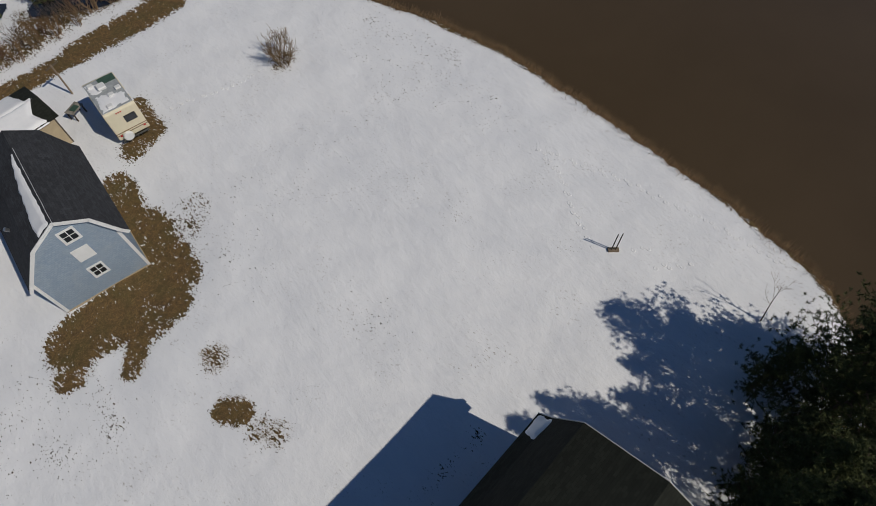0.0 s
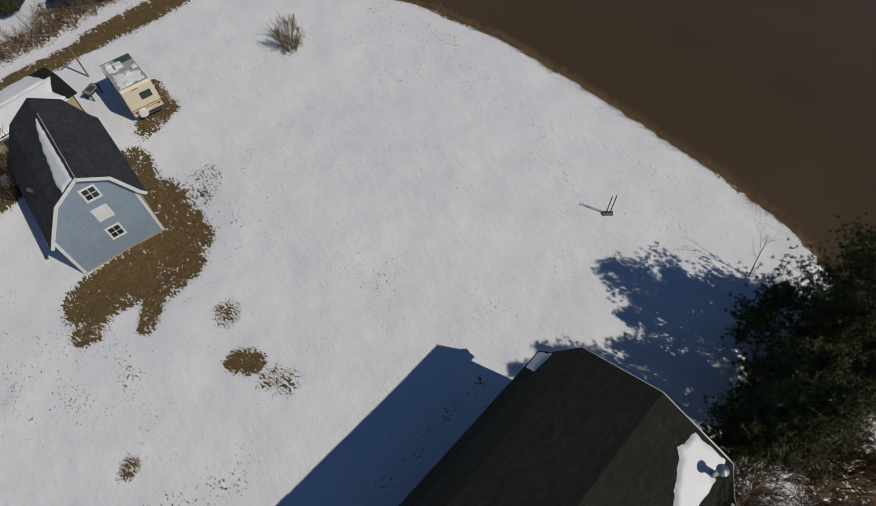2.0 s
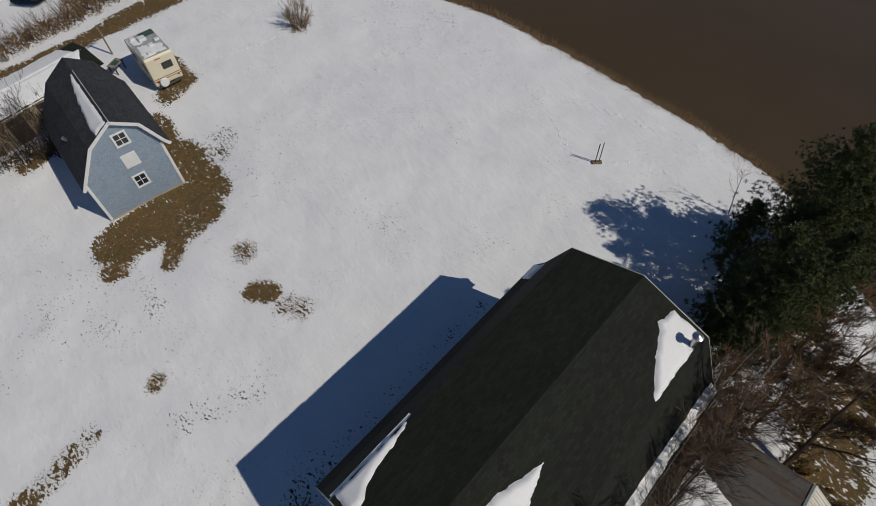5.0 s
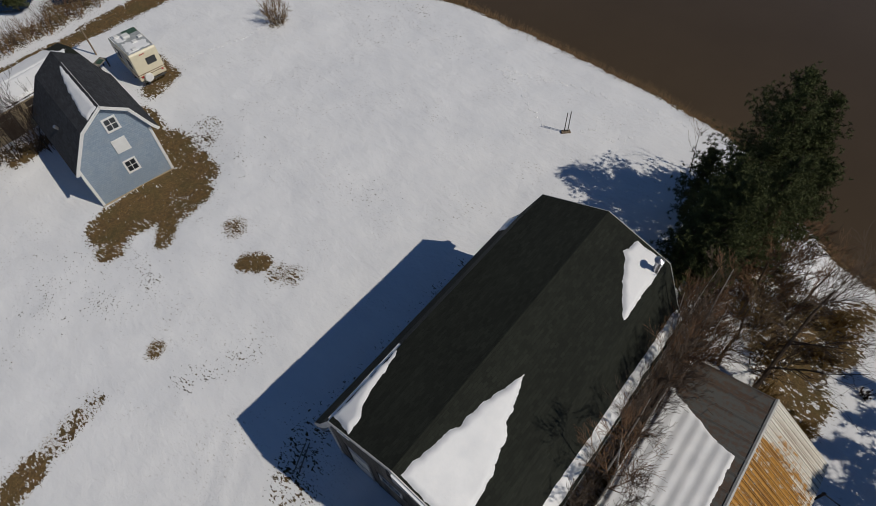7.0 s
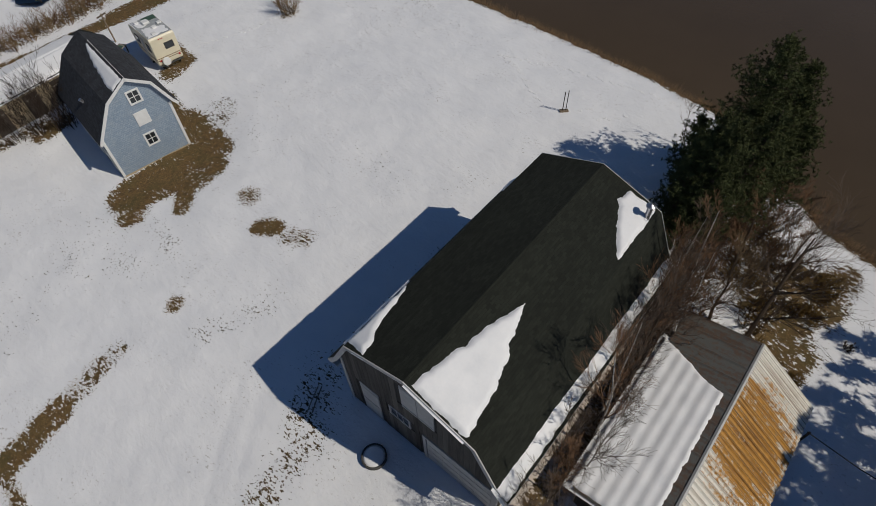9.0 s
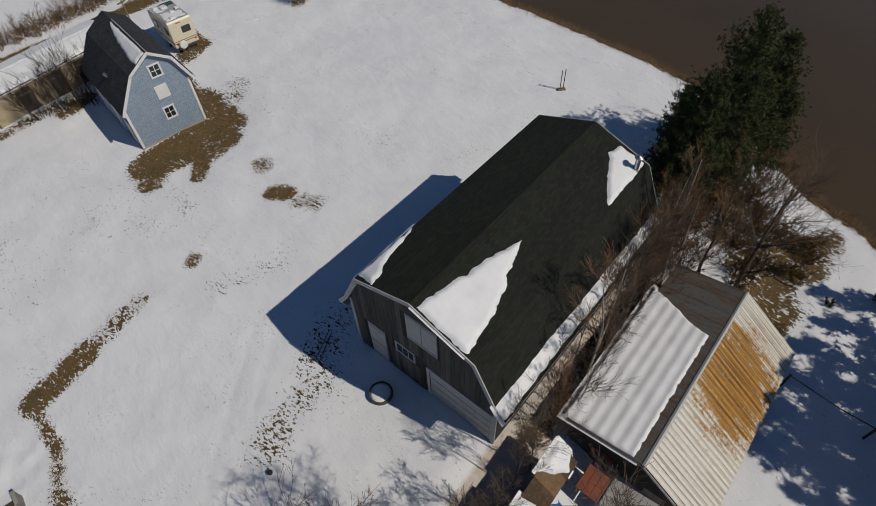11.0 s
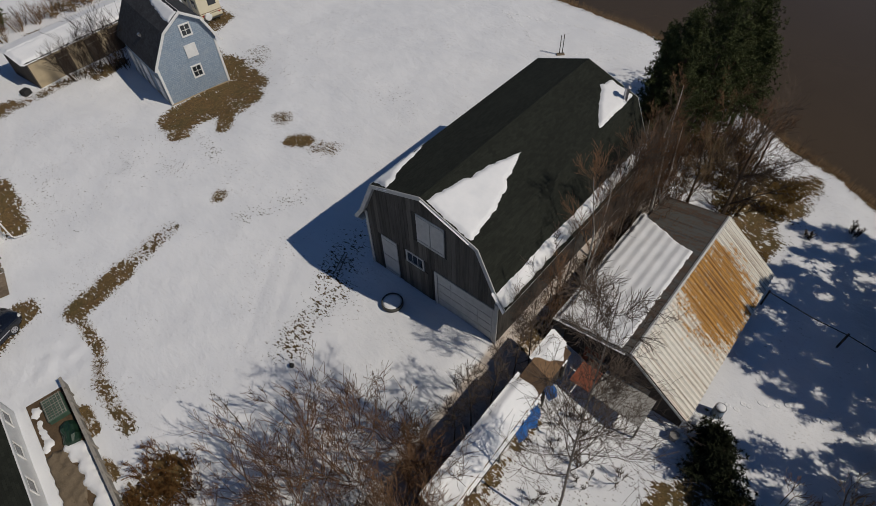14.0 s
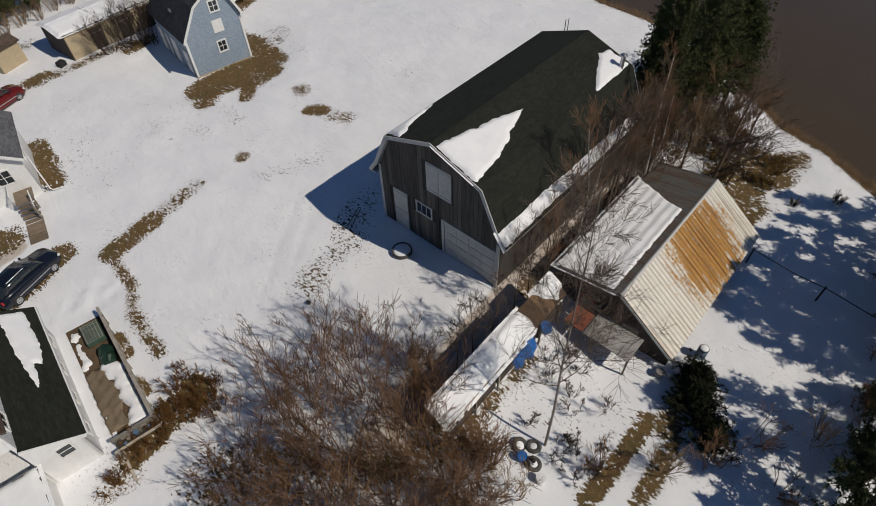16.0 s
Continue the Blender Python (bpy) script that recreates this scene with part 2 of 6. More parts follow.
MAT = {
    "ground": ground_material(), "water": water_material(), "snow": snow_material(),
    "creek": glass("dark_creek_water", (0.025, 0.03, 0.04)),
    "roofskin": plain("stained_pale_roof_skin", (0.33, 0.35, 0.36), 0.6, var=0.3),
    "roof": asphalt_roof_material("dark_asphalt_shingles", (0.0165, 0.0188, 0.0140)),
    "roof_blue": asphalt_roof_material("charcoal_asphalt_shingles", (0.038, 0.040, 0.046)),
    "roof_brown": asphalt_roof_material("brown_asphalt_shingles", (0.09, 0.065, 0.05)),
    "roof_grey": asphalt_roof_material("grey_asphalt_shingles", (0.12, 0.12, 0.13)),
    "shingle": shingle_material(),
    "board": board_material("weathered_grey_boards", (0.03, 0.027, 0.024), (0.13, 0.12, 0.105)),
    "brownboard": board_material("weathered_brown_boards", (0.10, 0.075, 0.05), (0.26, 0.20, 0.14)),
    "leanboard": board_material("wet_brown_planks", (0.06, 0.035, 0.018), (0.19, 0.115, 0.06)),
    "greywood": board_material("silvered_wood", (0.14, 0.13, 0.11), (0.34, 0.31, 0.27)),
    "darkwood": board_material("dark_damp_wood", (0.025, 0.02, 0.016), (0.09, 0.07, 0.055)),
    "tarpaper": plain("dark_backing", (0.03, 0.028, 0.026), 0.95),
    "white": plain("white_paint", (0.72, 0.72, 0.71), 0.55, var=0.08, relief=0.1),
    "dullwhite": plain("dirty_white_paint", (0.46, 0.46, 0.45), 0.65, var=0.16, relief=0.15),
    "glass": glass("window_glass"),
    "black": plain("black_rubber", (0.02, 0.02, 0.02), 0.8),
    "tyregrey": plain("weathered_rubber", (0.07, 0.068, 0.062), 0.9, var=0.4),
    "darktwig": plain("dark_wet_twigs", (0.055, 0.04, 0.03), 0.9, scale=2, var=0.4),
    "bluegrey": plain("faded_blue_plastic", (0.10, 0.16, 0.24), 0.5, var=0.2),
    "chrome": plain("bright_metal", (0.5, 0.5, 0.52), 0.3, 0.9, var=0.1),
    "tin": tin_material("grey_weathered_tin", (0.105, 0.105, 0.098), (0.062, 0.042, 0.03), 0.5),
    "rusttin": tin_material("rusty_white_corrugated_tin", (0.76, 0.73, 0.66), (0.30, 0.15, 0.026), 0.545, (7.6, -1.7, 3.4, 2.6), 0.3256),
    "cream": plain("cream_enamel", (0.68, 0.62, 0.46), 0.4, var=0.06, relief=0.05),
    "tanwall": plain("tan_siding", (0.42, 0.34, 0.22), 0.7, var=0.12),
    "brown": plain("brown_stripe", (0.16, 0.09, 0.05), 0.5),
    "green": plain("faded_green_tarp", (0.045, 0.085, 0.06), 0.6, var=0.3),
    "darkgreen": plain("dark_green_plastic", (0.012, 0.034, 0.02), 0.4, var=0.25),
    "bluetarp": plain("blue_tarpaulin", (0.015, 0.10, 0.33), 0.5, var=0.3, scale=4),
    "carblue": plain("dark_blue_car_paint", (0.008, 0.011, 0.02), 0.18, var=0.05, relief=0.0),
    "carred": plain("red_car_paint", (0.11, 0.01, 0.009), 0.2, var=0.05, relief=0.0),
    "lamp_clear": plain("clear_lens", (0.6, 0.6, 0.58), 0.15, var=0.05, relief=0.0),
    "lamp_red": plain("red_lens", (0.4, 0.02, 0.02), 0.2, var=0.05, relief=0.0),
    "reddoor": plain("faded_red_paint", (0.20, 0.055, 0.025), 0.7, var=0.3),
    "greyply": plain("grey_plywood", (0.30, 0.29, 0.27), 0.85, var=0.2, scale=1.5),
    "concrete": plain("stained_concrete", (0.22, 0.21, 0.20), 0.9, var=0.25),
    "bark": plain("grey_brown_bark", (0.10, 0.075, 0.055), 0.95, scale=6, var=0.4, relief=0.6, stretch=(1, 1, 0.3)),
    "twig": plain("red_brown_twigs", (0.165, 0.097, 0.056), 0.9, scale=2, var=0.4),
    "greytwig": plain("grey_brown_twigs", (0.105, 0.08, 0.062), 0.9, scale=2, var=0.4),
    "paletwig": plain("straw_coloured_twigs", (0.22, 0.155, 0.09), 0.9, scale=2, var=0.4),
    "rustleaf": plain("dead_fern_and_leaves", (0.135, 0.068, 0.023), 0.95, scale=2, var=0.5),
    "ochreleaf": plain("dead_bracken_and_grass", (0.19, 0.122, 0.044), 0.95, scale=2, var=0.5),
    "greybirch": plain("grey_birch_bark", (0.20, 0.17, 0.14), 0.85, scale=8, var=0.45, stretch=(1, 1, 2)),
    "paleboard": board_material("pale_new_timber", (0.34, 0.29, 0.22), (0.55, 0.49, 0.4)),
    "tansheet": plain("dirty_tan_sheeting", (0.15, 0.115, 0.075), 0.8, scale=1.5, var=0.4, relief=0.5),
    "soil": plain("wet_soil_and_leaves", (0.10, 0.065, 0.035), 0.95, scale=1.6, var=0.55, relief=0.8),
    "birch": plain("white_birch_bark", (0.50, 0.47, 0.42), 0.8, scale=8, var=0.45, stretch=(1, 1, 2)),
    "needles": plain("dark_pine_needles", (0.066, 0.076, 0.030), 0.75, scale=1.2, var=0.45),
    # darker copy of the needles, with the shade by the shed in its colour
    "shadeneedles": plain("needles_darkened_for_shade", (0.020, 0.024, 0.012), 0.9, scale=1.2, var=0.4),
    "reed": plain("dead_reeds", (0.22, 0.14, 0.07), 0.95, scale=2, var=0.45),
    "grass": plain("dead_grass_blades", (0.20, 0.135, 0.06), 0.95, scale=2, var=0.45),
}

for key in ("needles", "shadeneedles", "twig", "greytwig", "darktwig", "paletwig", "rustleaf", "ochreleaf", "bark"):
    MAT[key].node_tree.nodes["Principled BSDF"].inputs["Specular IOR Level"].default_value = 0.12


# ---- building blocks ----
def box(x0, x1, y0, y1, z0, z1):
    v = [(x, y, z) for z in (z0, z1) for y in (y0, y1) for x in (x0, x1)]
    return v, [(0, 2, 3, 1), (4, 5, 7, 6), (0, 1, 5, 4), (2, 6, 7, 3), (0, 4, 6, 2), (1, 3, 7, 5)]


def prism(poly, axis, a, b):
    """A polygon in the other two axes (in the order x, y, z), drawn out along one axis from a to b."""
    def at(p, c):
        q = list(p)
        q.insert("xyz".index(axis), c)
        return tuple(q)
    n = len(poly)
    v = [at(p, a) for p in poly] + [at(p, b) for p in poly]
    return v, [tuple(range(n - 1, -1, -1)), tuple(range(n, 2 * n))] + [(i, (i + 1) % n, n + (i + 1) % n, n + i) for i in range(n)]


def tube(points, radii, sides=6):
    v, f = [], []
    pts = [Vector(p) for p in points]
    for i, p in enumerate(pts):
        d = (pts[min(i + 1, len(pts) - 1)] - pts[max(i - 1, 0)]).normalized()
        a = d.orthogonal().normalized()
        b = d.cross(a)
        r = radii[i] if hasattr(radii, "__len__") else radii
        v += [tuple(p + r * (math.cos(k * math.tau / sides) * a + math.sin(k * math.tau / sides) * b)) for k in range(sides)]
    for i in range(len(pts) - 1):
        f += [(i * sides + k, i * sides + (k + 1) % sides, (i + 1) * sides + (k + 1) % sides, (i + 1) * sides + k) for k in range(sides)]
    n = len(v)
    f += [tuple(range(sides - 1, -1, -1)), tuple(range(n - sides, n))]
    return v, f


def join(*shapes):
    v, f = [], []
    for sv, sf in shapes:
        k = len(v)
        v += sv
        f += [tuple(i + k for i in face) for face in sf]
    return v, f


def mesh(name, shape, material, bevel=0.0, smooth=False):
    me = bpy.data.meshes.new(name)
    me.from_pydata(shape[0], [], shape[1])
    bm = bmesh.new()
    bm.from_mesh(me)
    bmesh.ops.recalc_face_normals(bm, faces=bm.faces)
    if bevel:
        bmesh.ops.bevel(bm, geom=list(bm.edges), offset=bevel, segments=1, affect="EDGES", clamp_overlap=True)
    uv = bm.loops.layers.uv.new("UVMap")
    for face in bm.faces:
        n = face.normal
        a = Vector((n.y, -n.x, 0)) if abs(n.z) < 0.98 else Vector((1, 0, 0))
        a.normalize()
        b = n.cross(a)
        for loop in face.loops:
            loop[uv].uv = (loop.vert.co.dot(a), loop.vert.co.dot(b))
    bm.to_mesh(me)
    bm.free()
    if smooth:
        me.polygons.foreach_set("use_smooth", [True] * len(me.polygons))
    me.materials.append(MAT[material])
    return me


def part(name, shape, material, parent=None, label="", bevel=0.0, smooth=False, place=None):
    ob = new(name, shape if isinstance(shape, bpy.types.Mesh) else mesh(name, shape, material, bevel, smooth))
    if parent:
        ob.parent = parent
    if place:
        ob.matrix_basis = place
    return tagged(ob, label)


def thing(name, x, y, z, yaw, label, category, group="", kind=""):
    ob = new(name)
    ob.matrix_basis = pose(x, y, z, 0, 0, math.degrees(yaw))
    ob.empty_display_size = 0.3
    return tagged(ob, label, category, group, kind)


def lump(x, y, s=1.0, seed=0.0):
    return noise.noise(Vector((x * s, y * s, seed)))


# ---- ground ----
def smooth(a, b, x):
    t = min(1.0, max(0.0, (x - a) / (b - a)))
    return t * t * (3 - 2 * t)


BANK = [(-70, -6.5), (-45, 1.2), (-29.7, 14.2), (-22.3, 18.6), (-19, 21.0), (-14.3, 22.7), (-8.5, 25.6), (-4.4, 27.6), (1.7, 28.9), (8, 29.8), (12.6, 30.2), (21.7, 30.6), (31, 29.6), (36, 28.1), (48, 25.5), (70, 22), (130, 14)]


def bank_x(y):
    for (y0, x0), (y1, x1) in zip(BANK, BANK[1:]):
        if y0 <= y <= y1:
            return x0 + (x1 - x0) * (y - y0) / (y1 - y0)
    return BANK[0][1] if y < BANK[0][0] else BANK[-1][1]


def away(x, y, a, b):
    dx, dy = b[0] - a[0], b[1] - a[1]
    t = max(0.0, min(1.0, ((x - a[0]) * dx + (y - a[1]) * dy) / (dx * dx + dy * dy + 1e-9)))
    return math.hypot(x - a[0] - t * dx, y - a[1] - t * dy)


WATER = -2.6
CREEK = [(3.7, 61.7), (9.3, 56.5), (13.3, 53.8), (17.7, 52.9), (24.6, 53.4)]


def ground_z(x, y):
    z = 0.12 * lump(x, y, 0.09, 1) + 0.085 * lump(x, y, 0.33, 2) + 0.025 * lump(x, y, 1.1, 4)
    heap = max(0.0, 1.0 - math.hypot(x + 23.6, (y - 11.4) * 1.3) / 3.4)
    z += heap * (0.22 * lump(x, y, 1.5, 11) + 0.16 * lump(x, y, 3.1, 12))
    rut = min(abs((y - 6.2) - 0.83 * (x + 11.2) - 0.6 * math.sin(x * 0.25)), abs((y - 7.9) - 0.83 * (x + 11.2) - 0.6 * math.sin(x * 0.25)))
    z -= 0.05 * max(0.0, 1 - rut / 0.3) * smooth(-22, -18, x) * smooth(-9, -11, x)
    if y > 40:
        z -= 1.2 * max(0.0, 1.0 - min(away(x, y, a, b) for a, b in zip(CREEK, CREEK[1:])) / 2.2)
    low = smooth(-5.6, -12.5, y) * smooth(-24, -10, x)
    z -= 1.6 * low + 0.6 * smooth(-11.5, -15.5, y) * smooth(-15, -6, x)
    z -= 0.3 * smooth(9.5, 4.0, math.hypot(x + 2.0, y - 29.5))
    if x < 45 and abs(y) < 130:
        d = bank_x(y) + 0.5 * lump(x * 0 + 3, y, 0.5, 5) + 0.25 * lump(0, y, 1.7, 6) - x
        z = z + (WATER - 0.9 - z) * smooth(0.3, -1.8, d)
    elif x >= 45:
        z = WATER - 0.9 if abs(y) < 130 else z
    return z


# Places where the snow has melted: two ends, radius, how bare.
BARE = [
    ((-5.84, 25.13), (-6.76, 24), 1.0, 1.0), ((-2.19, 23.46), (-0.17, 23.62), 1.3, 1.1), ((-5.64, 25.96), (1.24, 25.04), 1.5, 1.3),
    ((1.44, 25.14), (2.16, 29.92), 1.35, 1.2), ((2.06, 29.92), (2.79, 34.32), 0.95, 1.05), ((-4.21, 21.63), (-3, 22.75), 0.7, 0.9),
    ((3.9, 27.3), (5.0, 28.6), 1.5, 0.5), ((-4.9, 26.9), (1.0, 26.3), 0.9, 1.3), ((0.95, 26.2), (1.75, 33.2), 0.8, 1.2), ((2.6, 29.0), (3.6, 29.6), 1.6, 0.36), ((5.31, 35.81), (7.32, 36.47), 1.1, 1.0), ((7.41, 36.46), (8.04, 39.61), 0.75, 1.0),
    ((-0.69, 18.55), (-0.49, 18.85), 0.85, 0.63), ((-2.1, 15.79), (-1.5, 14.95), 0.75, 1.05), ((-1.51, 13.72), (-0.91, 12.58), 0.85, 0.63),
    ((-9.59, 15.19), (-9.28, 15.39), 0.5, 0.78), ((-9.88, 12.49), (-6.33, 10.59), 0.9, 0.40), ((-20.84, 14.15), (-17.51, 14.71), 0.85, 1.05),
    ((-17.72, 14.72), (-13.38, 15.36), 0.75, 0.66), ((-21.05, 13.74), (-21.5, 10.6), 0.42, 0.66), ((-21.5, 10.6), (-22.66, 8.54), 0.4, 0.62),
    # the entry from (-11.65, -12.7) paints litter and twig shadows as specks
    ((-22.66, 8.54), (-23.12, 4.85), 0.48, 0.74), ((-24.02, 7.75), (-24.3, 6.27), 0.36, 1.0), ((-24.9, 4.4), (-24.85, 3.2), 0.3, 0.85), ((-24.6, 1.3), (-23.2, 1.3), 1.2, 0.95), ((-28.9, 0.1), (-28.0, 0.0), 0.8, 0.62), ((-18.75, 29.4), (-19.93, 24.09), 1.0, 1.0), ((-17.46, 27.42), (-17.19, 22.62), 2.2, 0.32), ((-11.65, -12.7), (-9.61, -16.51), 2.6, 0.3), ((-27.3, 0.7), (-25.9, 0.8), 0.75, 1.0),
    ((-15.3, 1.95), (-10.6, 2.95), 1.25, 0.55), ((-10.6, 2.95), (-6.85, 4.9), 1.5, 0.54), ((-7.05, 4.85), (6.29, 4.42), 0.5, 0.42),
    ((9.2, -15.1), (14.39, -15.0), 1.7, 1.0), ((12.6, -13.2), (17.8, -12.0), 1.5, 0.8), ((11.0, -9.3), (17.0, -9.0), 1.3, 0.6), ((14.6, -11.2), (20.0, -10.8), 1.7, 0.72), ((13.95, -14.7), (17.2, -15.2), 1.7, 0.95), ((7.3, -16.4), (9.0, -15.4), 0.8, 0.9), ((15.25, -16.68), (18.47, -16.99), 1.3, 0.9), ((17.99, -17.69), (19.56, -17.36), 0.7, 0.8),
    ((-6.14, -8.36), (5.57, -8.69), 0.8, 0.7), ((6.52, -9.27), (11.28, -8.6), 1.4, 0.55), ((-9.34, -11.04), (-16.68, -10.94), 0.5, 0.7),
    ((26.12, 33.67), (27.72, 23.35), 1.3, 0.30), ((22.94, 27.43), (24.77, 17.69), 2.2, 0.2), ((24.77, 17.69), (23.89, 12.92), 1.6, 0.16), ((21.58, 26.25), (23.79, 31.29), 1.6, 0.22),
    ((16.97, 25.14), (12.72, 25.67), 2.6, 0.16), ((7.43, 26.84), (9.58, 24.92), 2.6, 0.18), ((7.4, 14.83), (6.98, 11.99), 1.6, 0.2), ((4.02, 22.06), (6.03, 25.12), 2.4, 0.2), ((-4.92, 24.47), (-2.59, 23.89), 0.75, 0.85), ((9.02, -15.55), (11.62, -16.48), 1.3, 0.95),
    ((-9.62, 21.35), (-6.55, 20.75), 2.4, 0.32), ((-11.17, 23.5), (-9.12, 25.02), 2.4, 0.30), ((-14.44, 38.61), (-5.06, 38.59), 0.8, 0.7), ((-6.09, 37.24), (-3.62, 37.78), 0.8, 0.95),
    ((-6.13, 49.64), (1.12, 48.56), 0.7, 1.1), ((1.12, 48.56), (9.23, 47.9), 1.0, 1.3), ((8.23, 48.28), (16.68, 47.72), 1.4, 1.35), ((16.2, 48.17), (22.1, 49.56), 1.7, 1.3), ((-20.8, 38.39), (-13.39, 39.32), 0.9, 0.95), ((-20.87, 42.79), (-12.41, 46.7), 1.6, 0.6),
    ((-1.97, 52.69), (8.27, 52.62), 1.8, 0.8), ((8.29, 54.26), (20.22, 52.46), 2.4, 0.9), ((-27.39, 15.37), (-22.98, 16.74), 1.0, 1.0), ((-29.56, 21.97), (-24.74, 20.73), 1.3, 0.95),
    ((-25.44, -2.95), (-20.24, -8.62), 1.8, 0.6), ((-20.24, -8.62), (-15.67, -11.13), 1.3, 0.75), ((-14.6, -17.53), (-8.54, -17.99), 0.5, 1.0), ((-13.23, -19.53), (-8.66, -19.51), 0.5, 1.0), ((-8.45, -18.7), (-5.72, -19.63), 0.9, 0.8), ((18.2, 34.58), (18.69, 34.98), 1.0, 0.66),
]


# Trodden lanes of grey slush: two ends and half the width.
SLUSH = [((-20.0, -8.5), (-8.0, -8.3), 1.42), ((-8.6, -8.2), (-4.2, -8.3), 1.25), ((-4.2, -8.3), (8.5, -8.6), 1.25), ((-30.03, 18.87), (-24.72, 19.7), 0.8)]


def slush_at(x, y):
    if y > 20 or y < -12:
        return 0.0
    return max(1.0 - smooth(0.88, 1.08, away(x, y, a, b) / r + 0.09 * lump(x, y, 0.8, 21)) for a, b, r in SLUSH)


def bare_at(x, y):
    best = 0.0
    for (ax, ay), (bx, by), r, much in BARE:
        if x < min(ax, bx) - 3 * r or x > max(ax, bx) + 3 * r or y < min(ay, by) - 3 * r or y > max(ay, by) + 3 * r:
            continue
        dx, dy = bx - ax, by - ay
        t = max(0.0, min(1.0, ((x - ax) * dx + (y - ay) * dy) / (dx * dx + dy * dy + 1e-9)))
        d = math.hypot(x - ax - t * dx, y - ay - t * dy) / r
        best = max(best, much * (1.0 - smooth(0.35, 1.75, d)))
    if x < 45:
        e = bank_x(y) - x
        best = max(best, 1.0 - smooth(0.0, 0.9, e))
    return best


def spaced(points):
    out = []
    for (a, b, step) in points:
        n = max(1, round((b - a) / step))
        out += [a + (b - a) * i / n for i in range(n)]
    return out + [points[-1][1]]


def build_ground():
    xs = spaced([(-900, -120, 130), (-120, -44, 8), (-44, -32, 1.2), (-32, 34, 0.28), (34, 60, 2.6), (60, 300, 40), (300, 900, 200)])
    ys = spaced([(-900, -120, 130), (-120, -45, 8), (-45, -29, 1.2), (-29, 40, 0.28), (40, 56, 0.45), (56, 120, 4), (120, 900, 130)])
    v = [(x, y, ground_z(x, y)) for y in ys for x in xs]
    n = len(xs)
    f = [(j * n + i, j * n + i + 1, (j + 1) * n + i + 1, (j + 1) * n + i) for j in range(len(ys) - 1) for i in range(n - 1)]
    me = bpy.data.meshes.new("ground")
    me.from_pydata(v, [], f)
    a = me.attributes.new("bare", "FLOAT", "POINT")
    a.data.foreach_set("value", [bare_at(x, y) for y in ys for x in xs])
    w = me.attributes.new("slush", "FLOAT", "POINT")
    w.data.foreach_set("value", [slush_at(x, y) if -32 < x < 12 else 0.0 for y in ys for x in xs])
    me.polygons.foreach_set("use_smooth", [True] * len(me.polygons))
    me.materials.append(MAT["ground"])
    tagged(new("ground", me), "snow-covered field with melted patches of dead brown grass", "ground", kind="structure")


build_ground()
wv = [(-60, -900, WATER), (900, -900, WATER), (900, 900, WATER), (-60, 900, WATER)]
river = part("water", (wv, [(0, 1, 2, 3)]), "water")
tagged(river, "muddy brown river along a snowy bank", "river", kind="structure")
pts = [(x, y + o, -0.5) for o in (-1.5, 1.5) for x, y in CREEK]
n = len(CREEK)
creek = part("creek", (pts, [(i, i + 1, n + i + 1, n + i) for i in range(n - 1)]), "creek")
tagged(creek, "narrow dark creek between snowy banks", "creek", kind="structure")


# ---- snow lying on roofs ----
def inside(poly, x, y):
    """The signed distance to a polygon's edge, positive within."""
    best, odd, n = 1e9, False, len(poly)
    for i in range(n):
        (ax, ay), (bx, by) = poly[i], poly[(i + 1) % n]
        dx, dy = bx - ax, by - ay
        t = max(0.0, min(1.0, ((x - ax) * dx + (y - ay) * dy) / (dx * dx + dy * dy + 1e-12)))
        best = min(best, math.hypot(x - ax - t * dx, y - ay - t * dy))
        if (ay > y) != (by > y) and x < (bx - ax) * (y - ay) / (by - ay) + ax:
            odd = not odd
    return best if odd else -best


